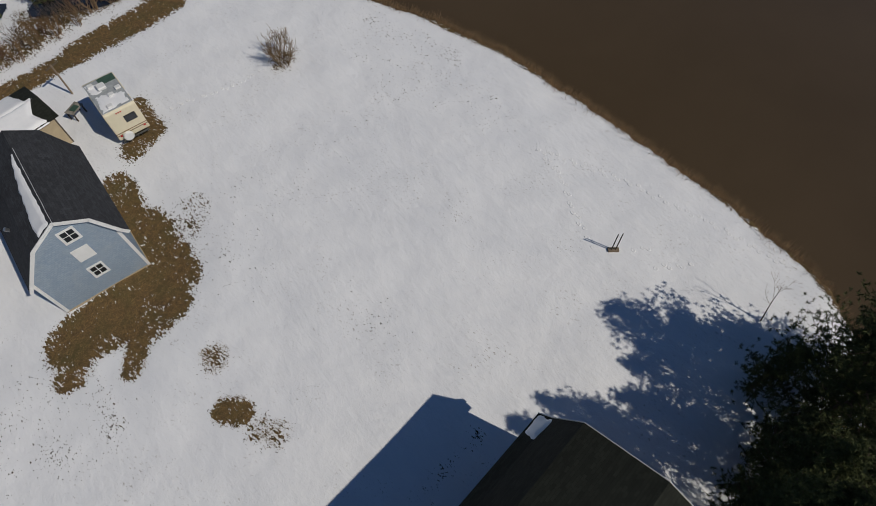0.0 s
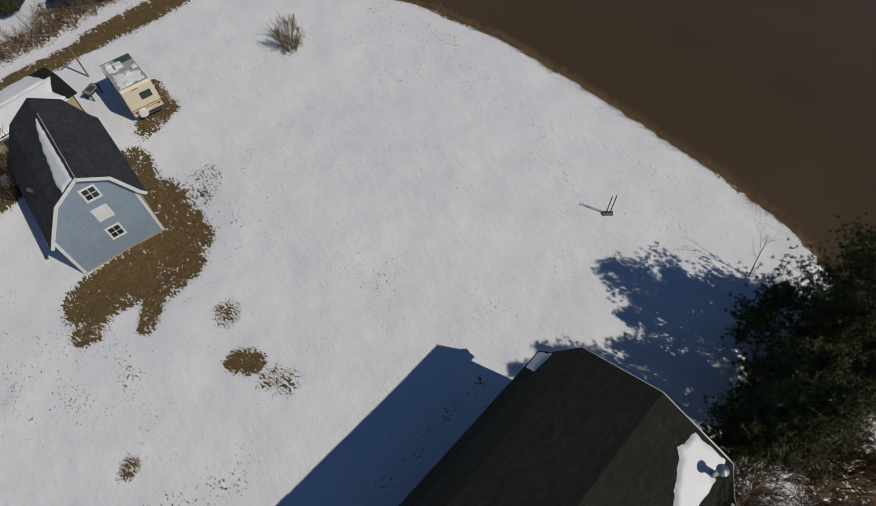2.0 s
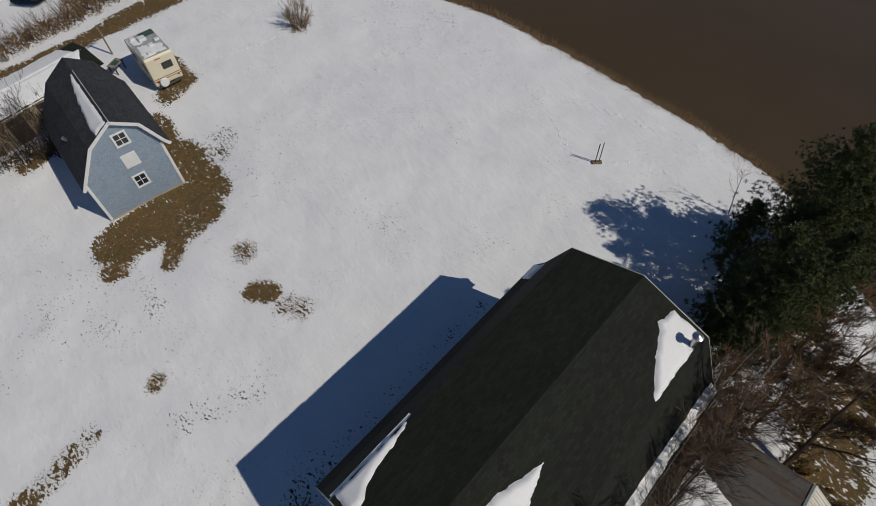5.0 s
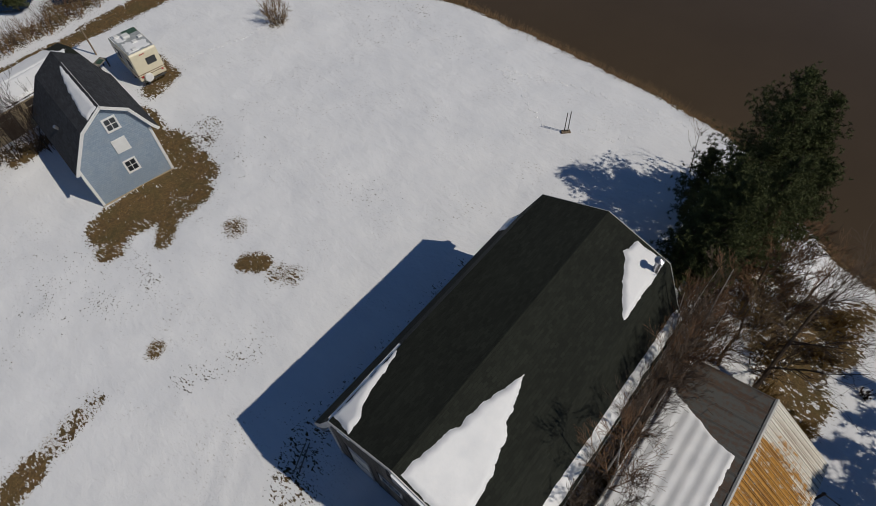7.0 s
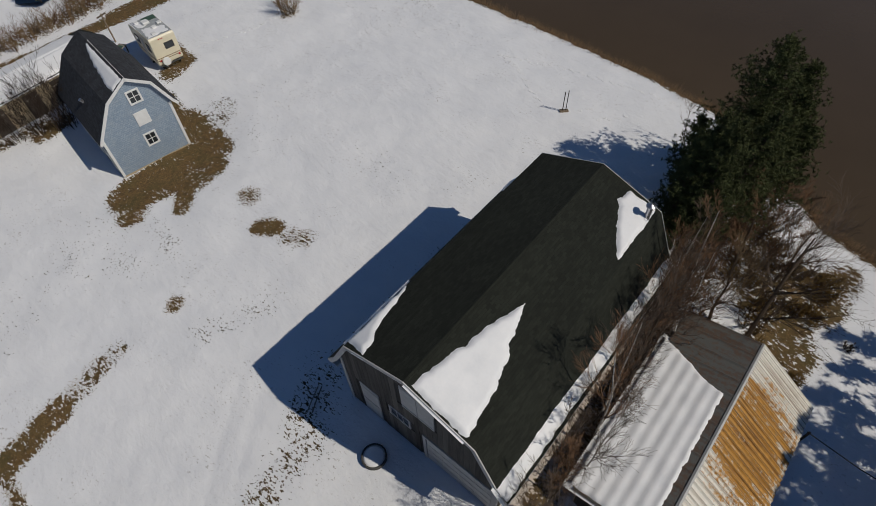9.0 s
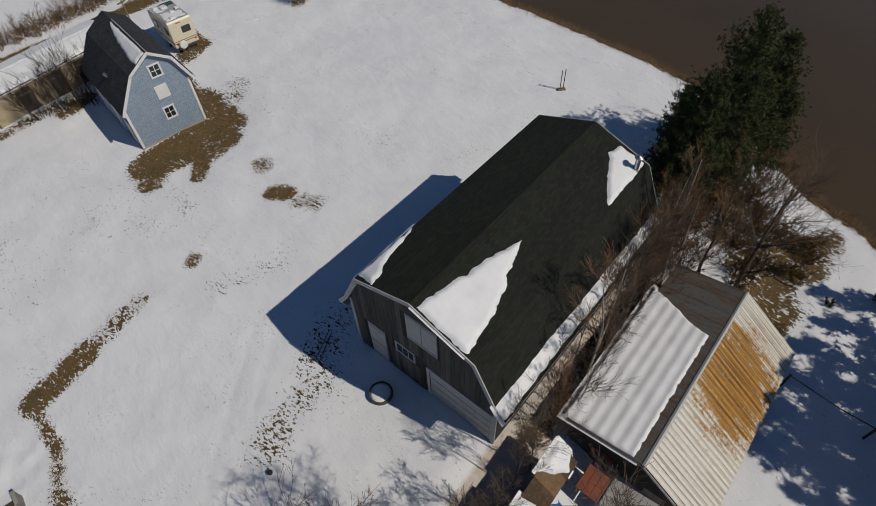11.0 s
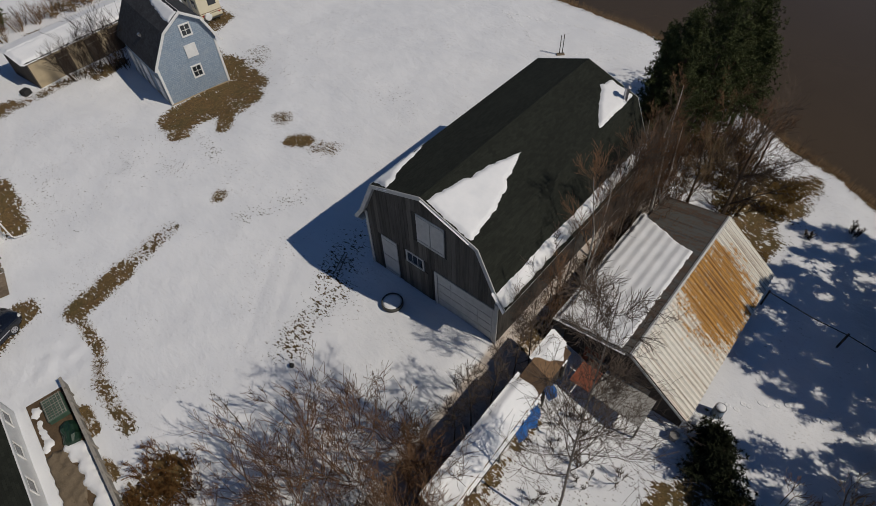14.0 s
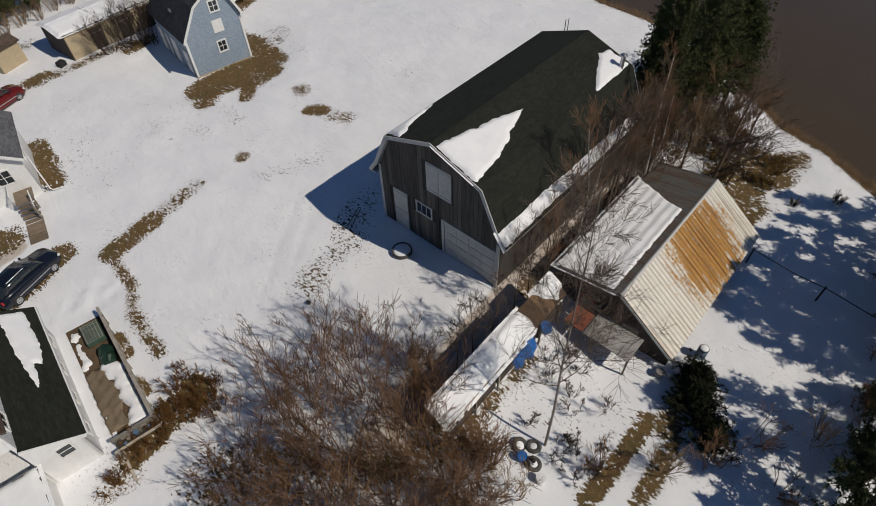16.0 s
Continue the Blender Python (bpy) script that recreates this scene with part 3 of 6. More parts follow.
def snow_patch(poly, origin, along, down, deep, label, yaw_m, step=0.12, ragged=0.12, on="roof", ribs=0.0):
    """A slab of snow on a slope: poly in metres along the ridge and down the slope from origin."""
    o, a, d = Vector(origin), Vector(along).normalized(), Vector(down).normalized()
    n = a.cross(d)
    if n.z < 0:
        n = -n
    us, vs = [p[0] for p in poly], [p[1] for p in poly]
    nu, nv = int((max(us) - min(us) + 0.4) / step) + 2, int((max(vs) - min(vs) + 0.4) / step) + 2
    verts, keep = [], []
    for j in range(nv):
        for i in range(nu):
            u, w = min(us) - 0.2 + i * step, min(vs) - 0.2 + j * step
            s = inside(poly, u, w) + ragged * lump(u, w, 2.2, 7) + 0.6 * ragged * lump(u, w, 6.0, 8)
            h = deep * max(-0.6, min(1.0, s / 0.16)) * (1 + 0.25 * lump(u, w, 1.1, 9))
            if ribs:
                h += 0.022 * math.cos(w * math.tau / ribs) * (1 if s > 0.1 else 0)
            verts.append(tuple(o + a * u + d * w + n * h))
            keep.append(s > -0.3)
    faces = [(j * nu + i, j * nu + i + 1, (j + 1) * nu + i + 1, (j + 1) * nu + i) for j in range(nv - 1) for i in range(nu - 1)
             if keep[j * nu + i] and keep[j * nu + i + 1] and keep[(j + 1) * nu + i] and keep[(j + 1) * nu + i + 1]]
    used = sorted({i for f in faces for i in f})
    at = {k: i for i, k in enumerate(used)}
    shape = [verts[k] for k in used], [tuple(at[i] for i in f) for f in faces]
    ob = part("snow_patch", shape, "snow", smooth=True, place=yaw_m)
    return tagged(ob, label, "snow")


def pitched(profile, thick, x0, x1, axis="x"):
    """One roof slope or more, as a solid sheet, along x or y."""
    out = []
    for (a, b) in zip(profile, profile[1:]):
        n = Vector((-(b[1] - a[1]), b[0] - a[0])).normalized() * thick
        if n.y > 0:
            n = -n
        out.append(prism([a, b, (b[0] + n.x, b[1] + n.y), (a[0] + n.x, a[1] + n.y)], axis, x0, x1))
    return out


def trim_line(a, b, wide, lift, x0, x1, axis):
    """A board along a sloping edge, seen end-on between two heights of the profile."""
    d = (Vector(b) - Vector(a)).normalized()
    n = Vector((-d.y, d.x))
    if n.y < 0:
        n = -n
    p, q = Vector(a) + n * lift, Vector(b) + n * lift
    return prism([tuple(p), tuple(q), tuple(q - n * wide), tuple(p - n * wide)], axis, x0, x1)


def roof_height(profile, w):
    for (a, b) in zip(profile, profile[1:]):
        lo, hi = min(a[0], b[0]), max(a[0], b[0])
        if lo <= w <= hi and hi > lo:
            return a[1] + (b[1] - a[1]) * (w - a[0]) / (b[0] - a[0])
    return profile[0][1]


def boards(parent, name, material, lo, hi, width, profile, face, thick, holes, axis, base=0.05, gap=0.012):
    """Upright boards over a gable wall, cut at the roof line and round the openings."""
    w = lo
    k = 0
    while w < hi - 0.02:
        e = min(w + width * (0.85 + 0.3 * ((k * 7919) % 13) / 13), hi)
        k += 1
        spans = [(base, None)]
        for (h0, h1, z0, z1) in holes:
            if w < h1 - 0.01 and e > h0 + 0.01:
                spans = [s for (a, b) in spans for s in (((a, min(z0, b) if b else z0), (z1, b)) if (b is None or b > z0) and a < z1 else ((a, b),))]
        for (a, b) in spans:
            t0 = roof_height(profile, w + gap) - 0.06 if b is None else b
            t1 = roof_height(profile, e) - 0.06 if b is None else b
            if min(t0, t1) - a < 0.06:
                continue
            mid = [m for m in profile if w + gap < m[0] < e] if b is None else []
            poly = [(w + gap, a), (e, a), (e, t1)] + [(m[0], m[1] - 0.06) for m in sorted(mid, reverse=True)] + [(w + gap, t0)]
            off = 0.006 * ((k * 31) % 5) / 5
            part(name, prism(poly, axis, face - thick - off, face), material, parent)
        w = e


def window(parent, w0, w1, z0, z1, face, out, axis, wide=0.1, panes=(2, 2), paint="white"):
    """A window in a wall; out: +1 or -1, the way that it faces along its axis."""
    def bx(a0, a1, b0, b1, near, far):
        lo, hi = sorted((face + out * near, face + out * far))
        return box(lo, hi, a0, a1, b0, b1) if axis == "x" else box(a0, a1, lo, hi, b0, b1)
    rim = join(bx(w0, w1, z0, z0 + wide, -0.02, 0.06), bx(w0, w1, z1 - wide, z1, -0.02, 0.06), bx(w0, w0 + wide, z0 + wide, z1 - wide, -0.02, 0.06), bx(w1 - wide, w1, z0 + wide, z1 - wide, -0.02, 0.06))
    win = part("window", rim, paint, parent)
    nx, nz = panes
    for i in range(nx):
        for j in range(nz):
            a0, a1 = w0 + wide + (w1 - w0 - 2 * wide) * i / nx + 0.02, w0 + wide + (w1 - w0 - 2 * wide) * (i + 1) / nx - 0.02
            b0, b1 = z0 + wide + (z1 - z0 - 2 * wide) * j / nz + 0.02, z0 + wide + (z1 - z0 - 2 * wide) * (j + 1) / nz - 0.02
            part("pane", bx(a0, a1, b0, b1, -0.02, 0.012), "glass", win)
    bars = [bx(w0 + wide + (w1 - w0 - 2 * wide) * i / nx - 0.02, w0 + wide + (w1 - w0 - 2 * wide) * i / nx + 0.02, z0 + wide, z1 - wide, -0.02, 0.03) for i in range(1, nx)]
    bars += [bx(w0 + wide, w1 - wide, z0 + wide + (z1 - z0 - 2 * wide) * j / nz - 0.02, z0 + wide + (z1 - z0 - 2 * wide) * j / nz + 0.02, -0.02, 0.026) for j in range(1, nz)]
    if bars:
        part("glazing_bar", join(*bars), paint, win)
    return win


# ---- large grey barn ----
BARN = (-7.67, -2.30, -0.04)
BARN_L = 15.5
BARN_ROOF = [(5.42, 3.95), (4.78, 4.85), (3.58, 7.35), (0.0, 8.6), (-3.58, 7.35), (-4.78, 4.85), (-5.42, 3.95)]


def build_barn():
    b = thing("barn", BARN[0], BARN[1], 0, BARN[2], "large weathered grey gambrel barn with a dark shingle roof", "barn")
    gable = [(4.7, 0.0), (4.7, 4.6), (3.5, 7.15), (0, 8.35), (-3.5, 7.15), (-4.7, 4.6), (-4.7, 0.0)]
    gable = [(w, z if z else -0.25) for w, z in gable]
    part("gable_wall", prism(gable, "x", 0.32, 0.5), "tarpaper", b)
    part("gable_wall", prism(gable, "x", BARN_L - 0.5, BARN_L - 0.3), "brownboard", b, "brown board end wall")
    for s in (1, -1):
        part("side_wall", box(0.5, BARN_L - 0.5, min(s * 4.55, s * 4.72), max(s * 4.55, s * 4.72), -1.2, 4.55), "board", b, "weathered dark board wall")
    # roof slopes
    names = ("eave_flare", "lower_slope", "upper_slope", "upper_slope", "lower_slope", "eave_flare")
    for n, s in zip(names, pitched(BARN_ROOF, 0.14, 0.0, BARN_L)):
        part(n, s, "roof", b, "dark worn asphalt shingles")
    part("ridge_cap", prism([(0.14, 8.556), (0, 8.606), (-0.14, 8.556), (-0.13, 8.53), (0, 8.58), (0.13, 8.53)], "x", 0.0, BARN_L), "roof", b)
    # white edge boards on the front gable
    for (p, q) in zip(BARN_ROOF, BARN_ROOF[1:]):
        part("fascia_board", trim_line(p, q, 0.24, 0.015, -0.05, -0.001, "x"), "dullwhite", b, "dull white fascia board")
        part("fascia_board", trim_line(p, q, 0.2, 0.012, BARN_L + 0.001, BARN_L + 0.04, "x"), "dullwhite", b)
        part("soffit_board", trim_line(p, q, 0.04, -0.15, 0.0, 0.32, "x"), "dullwhite", b)
    for s in (1, -1):
        lo, hi = sorted((s * 5.42, s * 4.74))
        part("eave_return", prism([(lo, 3.93), (hi, 3.93), (hi, 4.0), (lo, 4.0)] if s > 0 else [(lo, 3.93), (hi, 3.93), (hi, 4.0), (lo, 4.0)], "x", -0.04, 0.36), "dullwhite", b)
        part("eave_soffit", box(0.36, BARN_L, lo, hi, 3.93, 3.97), "dullwhite", b)
        lo, hi = sorted((s * 4.78, s * 4.58))
        part("corner_board", box(0.24, 0.32, lo, hi, -0.1, 4.55), "dullwhite", b, "white corner board")
    holes = [(0.62 - 1.85, 0.72, 4.66, 6.86), (0.34, 1.74, 2.3, 3.32), (2.42, 3.72, 0.0, 3.25), (-4.58, -0.4, 0.0, 3.0)]
    boards(b, "board", "board", -4.58, 4.58, 0.3, [(w, z) for w, z in reversed(gable[1:-1])], 0.32, 0.03, holes, "x", -0.1)
    # loft doors
    for w0, w1 in ((-1.21, -0.27), (-0.24, 0.70)):
        d = part("loft_door", box(0.26, 0.33, w0, w1, 4.68, 6.84), "dullwhite", b, "pale painted loft door", bevel=0.012)
        for z in (4.78, 6.6):
            part("batten", box(0.235, 0.26, w0 + 0.04, w1 - 0.04, z, z + 0.12), "dullwhite", d)
    d = part("side_door", box(0.26, 0.33, 2.46, 3.68, 0.02, 3.22), "dullwhite", b, "dull white plank door", bevel=0.012)
    for z in (0.2, 1.5, 2.9):
        part("door_rail", box(0.235, 0.26, 2.5, 3.64, z, z + 0.1), "dullwhite", d)
    g = part("garage_door", box(0.3, 0.33, -4.5, -0.62, 0.0, 2.84), "dullwhite", b, "white sectional garage door")
    for k in range(4):
        for j in range(4):
            w0 = -4.44 + j * 0.955
            part("panel", box(0.275, 0.3, w0, w0 + 0.9, 0.06 + k * 0.7, 0.7 + k * 0.7), "dullwhite", g, bevel=0.01)
    part("door_frame", join(box(0.24, 0.32, -0.6, -0.42, 0.0, 3.0), box(0.24, 0.32, -4.58, -4.5, 0.0, 3.0), box(0.24, 0.32, -4.5, -0.6, 2.86, 3.0)), "dullwhite", b)
    window(b, 0.36, 1.72, 2.32, 3.3, 0.32, -1, "x", 0.1, (3, 1), "dullwhite")
    # stove pipe and lightning rod stub at the far end
    part("stove_pipe", tube([(14.55, -3.2, 7.2), (14.55, -3.2, 8.35)], 0.14, 12), "chrome", b, "grey metal stove pipe")
    part("pipe_cap", tube([(14.55, -3.2, 8.35), (14.55, -3.2, 8.4), (14.55, -3.2, 8.52)], [0.24, 0.24, 0.03], 12), "chrome", b)
    m = b.matrix_basis
    up, low = (0, -3.58, -1.25), (0, -1.2, -2.5)
    k = 3.58 / math.hypot(3.58, 1.25)
    big = [(0.05, 0.3), (1.9, 0.6), (3.2, 0.92), (4.0, 0.98), (5.0, 1.25), (6.25, 1.6), (5.5, 1.85), (4.9, 2.1), (4.3, 2.15), (3.88, 2.55), (3.1, 2.7), (2.3, 3.0), (1.2, 3.1), (0.1, 3.3)]
    snow_patch(big, (0, 0, 8.6), (1, 0, 0), up, 0.13, "thick white snow patch on the dark barn roof", m, 0.1, 0.1)
    far = [(14.3, 1.75), (15.3, 1.9), (15.35, 3.55), (13.6, 3.58), (11.3, 3.6), (12.3, 2.9), (13.3, 2.3)]
    snow_patch(far, (0, 0, 8.6), (1, 0, 0), up, 0.12, "white snow patch at the far end of the barn roof", m, 0.1, 0.1)
    left = [(0.1, 2.6), (0.3, 3.78), (4.2, 3.78), (3.4, 3.5), (2.2, 3.3), (1.3, 3.05), (0.9, 2.7)]
    snow_patch(left, (0, 0, 8.6), (1, 0, 0), (0, 3.58, -1.25), 0.12, "narrow snow patch along the barn roof's knee", m, 0.1, 0.08)
    strip = [(0.0, 0.0), (2.0, 0.06), (4.5, -0.06), (7.0, 0.1), (9.5, 0.0), (12.0, 0.12), (15.4, 0.1), (15.4, 0.9), (11.0, 0.8), (8.0, 0.92), (5.0, 0.85), (0.0, 0.95)]
    snow_patch(strip, (0, -4.76, 4.9), (1, 0, 0), (0, -0.64, -0.9), 0.14, "long band of snow caught on the flared barn eave", m, 0.12, 0.1)
    snow_patch([(14.2, 0.0), (15.4, -0.3), (15.4, 1.0), (14.4, 0.95)], (0, 4.76, 4.9), (1, 0, 0), (0, 0.64, -0.9), 0.1, "small snow patch on the shaded barn eave", m, 0.1, 0.1)


build_barn()

# ---- blue shingled barn ----
BLUE = (-1.98, 27.5, -0.18)
BLUE_L = 7.9
BLUE_ROOF = [(-3.02, 3.42), (-2.74, 3.9), (-1.28, 6.1), (0.48, 7.25), (2.0, 6.25), (2.88, 4.35), (3.16, 3.95)]


def build_blue_barn():
    b = thing("small_barn", BLUE[0], BLUE[1], -0.3, BLUE[2], "small blue-grey shingled gambrel barn with white trim", "barn")
    gable = [(-2.72, -0.2), (2.62, -0.2), (2.7, 4.25), (1.93, 6.08), (0.48, 7.06), (-1.22, 5.96), (-2.64, 3.84)]
    part("gable_wall", prism(gable, "y", 0.0, 0.16), "shingle", b, "blue-grey cedar shingle wall")
    part("gable_wall", prism(gable, "y", BLUE_L - 0.3, BLUE_L - 0.14), "shingle", b)
    part("side_wall", box(-2.72, -2.58, 0.16, BLUE_L - 0.3, -0.2, 3.75), "shingle", b)
    part("side_wall", box(2.48, 2.62, 0.16, BLUE_L - 0.3, -0.2, 4.1), "shingle", b)
    part("foundation", box(-2.78, 2.66, -0.05, BLUE_L - 0.1, -0.3, 0.14), "tanwall", b, "low tan sill")
    names = ("eave_flare", "lower_slope", "upper_slope", "upper_slope", "lower_slope", "eave_flare")
    for n, s in zip(names, pitched(BLUE_ROOF, 0.1, -0.28, BLUE_L, "y")):
        part(n, s, "roof_blue", b, "charcoal asphalt shingles")
    for (p, q) in zip(BLUE_ROOF, BLUE_ROOF[1:]):
        part("fascia_board", trim_line(p, q, 0.2, 0.012, -0.34, -0.281, "y"), "white", b, "white fascia board")
        part("soffit_board", trim_line(p, q, 0.03, -0.105, -0.28, 0.0, "y"), "white", b)
    part("corner_board", box(-2.78, -2.6, -0.05, 0.0, -0.1, 3.72), "white", b)
    part("corner_board", box(2.5, 2.68, -0.05, 0.0, -0.1, 4.1), "white", b)
    part("corner_board", box(-2.77, -2.72, 0.0, 0.16, -0.1, 3.7), "white", b)
    window(b, 0.12, 1.06, 5.04, 6.12, 0.0, -1, "y", 0.115, (2, 2))
    window(b, -0.16, 0.76, 1.5, 2.62, 0.0, -1, "y", 0.115, (2, 2))
    part("shutter_panel", box(-0.06, 0.9, -0.06, 0.0, 3.32, 4.42), "white", b, "blank white hatch panel", bevel=0.01)
    for y0, y1, z1 in ((0.6, 1.7, 2.3), (3.0, 4.3, 2.5), (4.9, 5.6, 2.3), (6.2, 7.3, 2.5)):
        d = part("door", box(-2.79, -2.72, y0, y1, 0.05, z1), "dullwhite", b, "white side door", bevel=0.01)
        part("door_panel", box(-2.81, -2.79, y0 + 0.12, y1 - 0.12, 0.2, z1 / 2 - 0.08), "white", d)
        part("door_panel", box(-2.81, -2.79, y0 + 0.12, y1 - 0.12, z1 / 2 + 0.08, z1 - 0.15), "white", d)
    part("roof_vent", tube([(-2.1, 3.2, 4.8), (-2.25, 3.2, 5.1)], [0.1, 0.12], 8), "chrome", b)
    m = b.matrix_basis
    snow_patch([(-0.15, 0.14), (6.0, 0.14), (5.2, 0.5), (3.6, 0.85), (2.0, 1.05), (0.9, 1.2), (-0.2, 1.15)], (0.48, 0, 7.25), (0, 1, 0), (-1.76, 0, -1.15), 0.1, "tapering snow patch below the small barn's ridge", m, 0.09, 0.08)


build_blue_barn()

# ---- tin-roofed shed ----
SHED = (-4.82, -13.55, -0.036)


def build_shed():
    b = thing("shed", SHED[0], SHED[1], -2.2, SHED[2], "long low shed with snow and a rusty white tin roof", "shed")
    L, wr, wl, zr, zer, zel = 12.55, 3.85, 4.05, 3.8, 1.0, 3.2
    gab = [(wl - 0.25, -0.1), (wl - 0.25, zel - 0.05), (0, zr - 0.14), (-wr + 0.2, zer), (-wr + 0.2, -0.1)]
    part("gable_wall", prism(gab, "x", 0.15, 0.3), "darkwood", b, "dark boarded front wall")
    part("gable_wall", prism(gab, "x", L - 0.3, L - 0.15), "darkwood", b)
    part("side_wall", box(0.3, L - 0.3, wl - 0.37, wl - 0.25, -0.2, zel - 0.06), "darkwood", b)
    part("side_wall", box(0.3, L - 0.3, -wr + 0.2, -wr + 0.32, -0.2, zer), "darkwood", b)
    # corrugated sheets on the sunny slope, each with its ribs
    run = math.hypot(wr, zr - zer)
    n = 13
    for k in range(n):
        u0, u1 = L * k / n + 0.004, L * (k + 1) / n + 0.03
        prof = []
        m = 12
        for i in range(m + 1):
            u = u0 + (u1 - u0) * i / m
            prof.append((u, 0.06 if i % 4 == 0 else 0.0))
        def at(u, s, h):
            w = s / run
            return (u, -wr * w - h * (zr - zer) / run, zr + (zer - zr) * w + h * wr / run)
        v = [at(u, 0.02, h + 0.02) for u, h in prof] + [at(u, run, h + 0.02) for u, h in prof] + [at(u, 0.02, h) for u, h in prof] + [at(u, run, h) for u, h in prof]
        q = m + 1
        f = [(i, i + 1, q + i + 1, q + i) for i in range(m)] + [(2 * q + i, 3 * q + i, 3 * q + i + 1, 2 * q + i + 1) for i in range(m)]
        f += [(i, 2 * q + i, 2 * q + i + 1, i + 1) for i in range(m)] + [(q + i, q + i + 1, 3 * q + i + 1, 3 * q + i) for i in range(m)] + [(0, q, 3 * q, 2 * q), (m, 2 * q + m, 3 * q + m, q + m)]
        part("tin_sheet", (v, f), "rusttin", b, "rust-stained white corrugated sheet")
    n = 13
    run2 = math.hypot(wl, zr - zel)
    for k in range(n):
        u0, u1 = L * k / n + 0.004, L * (k + 1) / n + 0.02
        d = [(u0, 0.03), (u0 + 0.06, 0.03), (u0 + 0.1, 0.0), (u1 - 0.1, 0.0), (u1 - 0.04, 0.03), (u1, 0.03)]
        def at2(u, s, h):
            w = s / run2
            return (u, wl * w, zr + (zel - zr) * w + h)
        v = [at2(u, 0.0, h + 0.03) for u, h in d] + [at2(u, run2, h + 0.03) for u, h in d] + [at2(u, 0, h) for u, h in d] + [at2(u, run2, h) for u, h in d]
        f = [(i, i + 1, 7 + i, 6 + i) for i in range(5)] + [(12 + i, 18 + i, 19 + i, 13 + i) for i in range(5)] + [(i, 12 + i, 13 + i, i + 1) for i in range(5)] + [(6 + i, 7 + i, 19 + i, 18 + i) for i in range(5)] + [(0, 6, 18, 12), (5, 17, 23, 11)]
        part("roof_panel", (v, f), "tin", b, "weathered grey tin panel")
    part("ridge_cap", prism([(0.1, zr + 0.03), (0, zr + 0.09), (-0.1, zr + 0.0), (-0.1, zr + 0.03), (0, zr + 0.12), (0.1, zr + 0.06)], "x", -0.02, L + 0.02), "dullwhite", b, "pale tin ridge cap")
    part("barge_board", trim_line((wl, zel), (0, zr), 0.16, 0.0, -0.04, -0.002, "x"), "greywood", b)
    part("barge_board", trim_line((0, zr), (-wr, zer), 0.16, 0.0, -0.04, -0.002, "x"), "dullwhite", b)
    d = part("door", box(0.08, 0.15, 1.2, 2.4, 0.1, 2.0), "reddoor", b, "faded red plank door", bevel=0.01)
    for z in (0.4, 1.55):
        part("door_brace", box(0.05, 0.08, 1.25, 2.35, z, z + 0.12), "reddoor", d)
    part("window_board", box(0.1, 0.15, -1.6, -0.6, 0.9, 1.6), "greywood", b)
    m = b.matrix_basis
    snow_patch([(0.05, 0.5), (8.6, 0.5), (8.9, 1.6), (9.4, 2.6), (9.9, 3.6), (10.2, 4.4), (0.05, 4.4)], (0, 0, zr), (1, 0, 0), (0, wl, zel - zr), 0.12, "ribbed sheet of snow on the shed's tin roof", m, 0.09, 0.06, ribs=0.62)


build_shed()

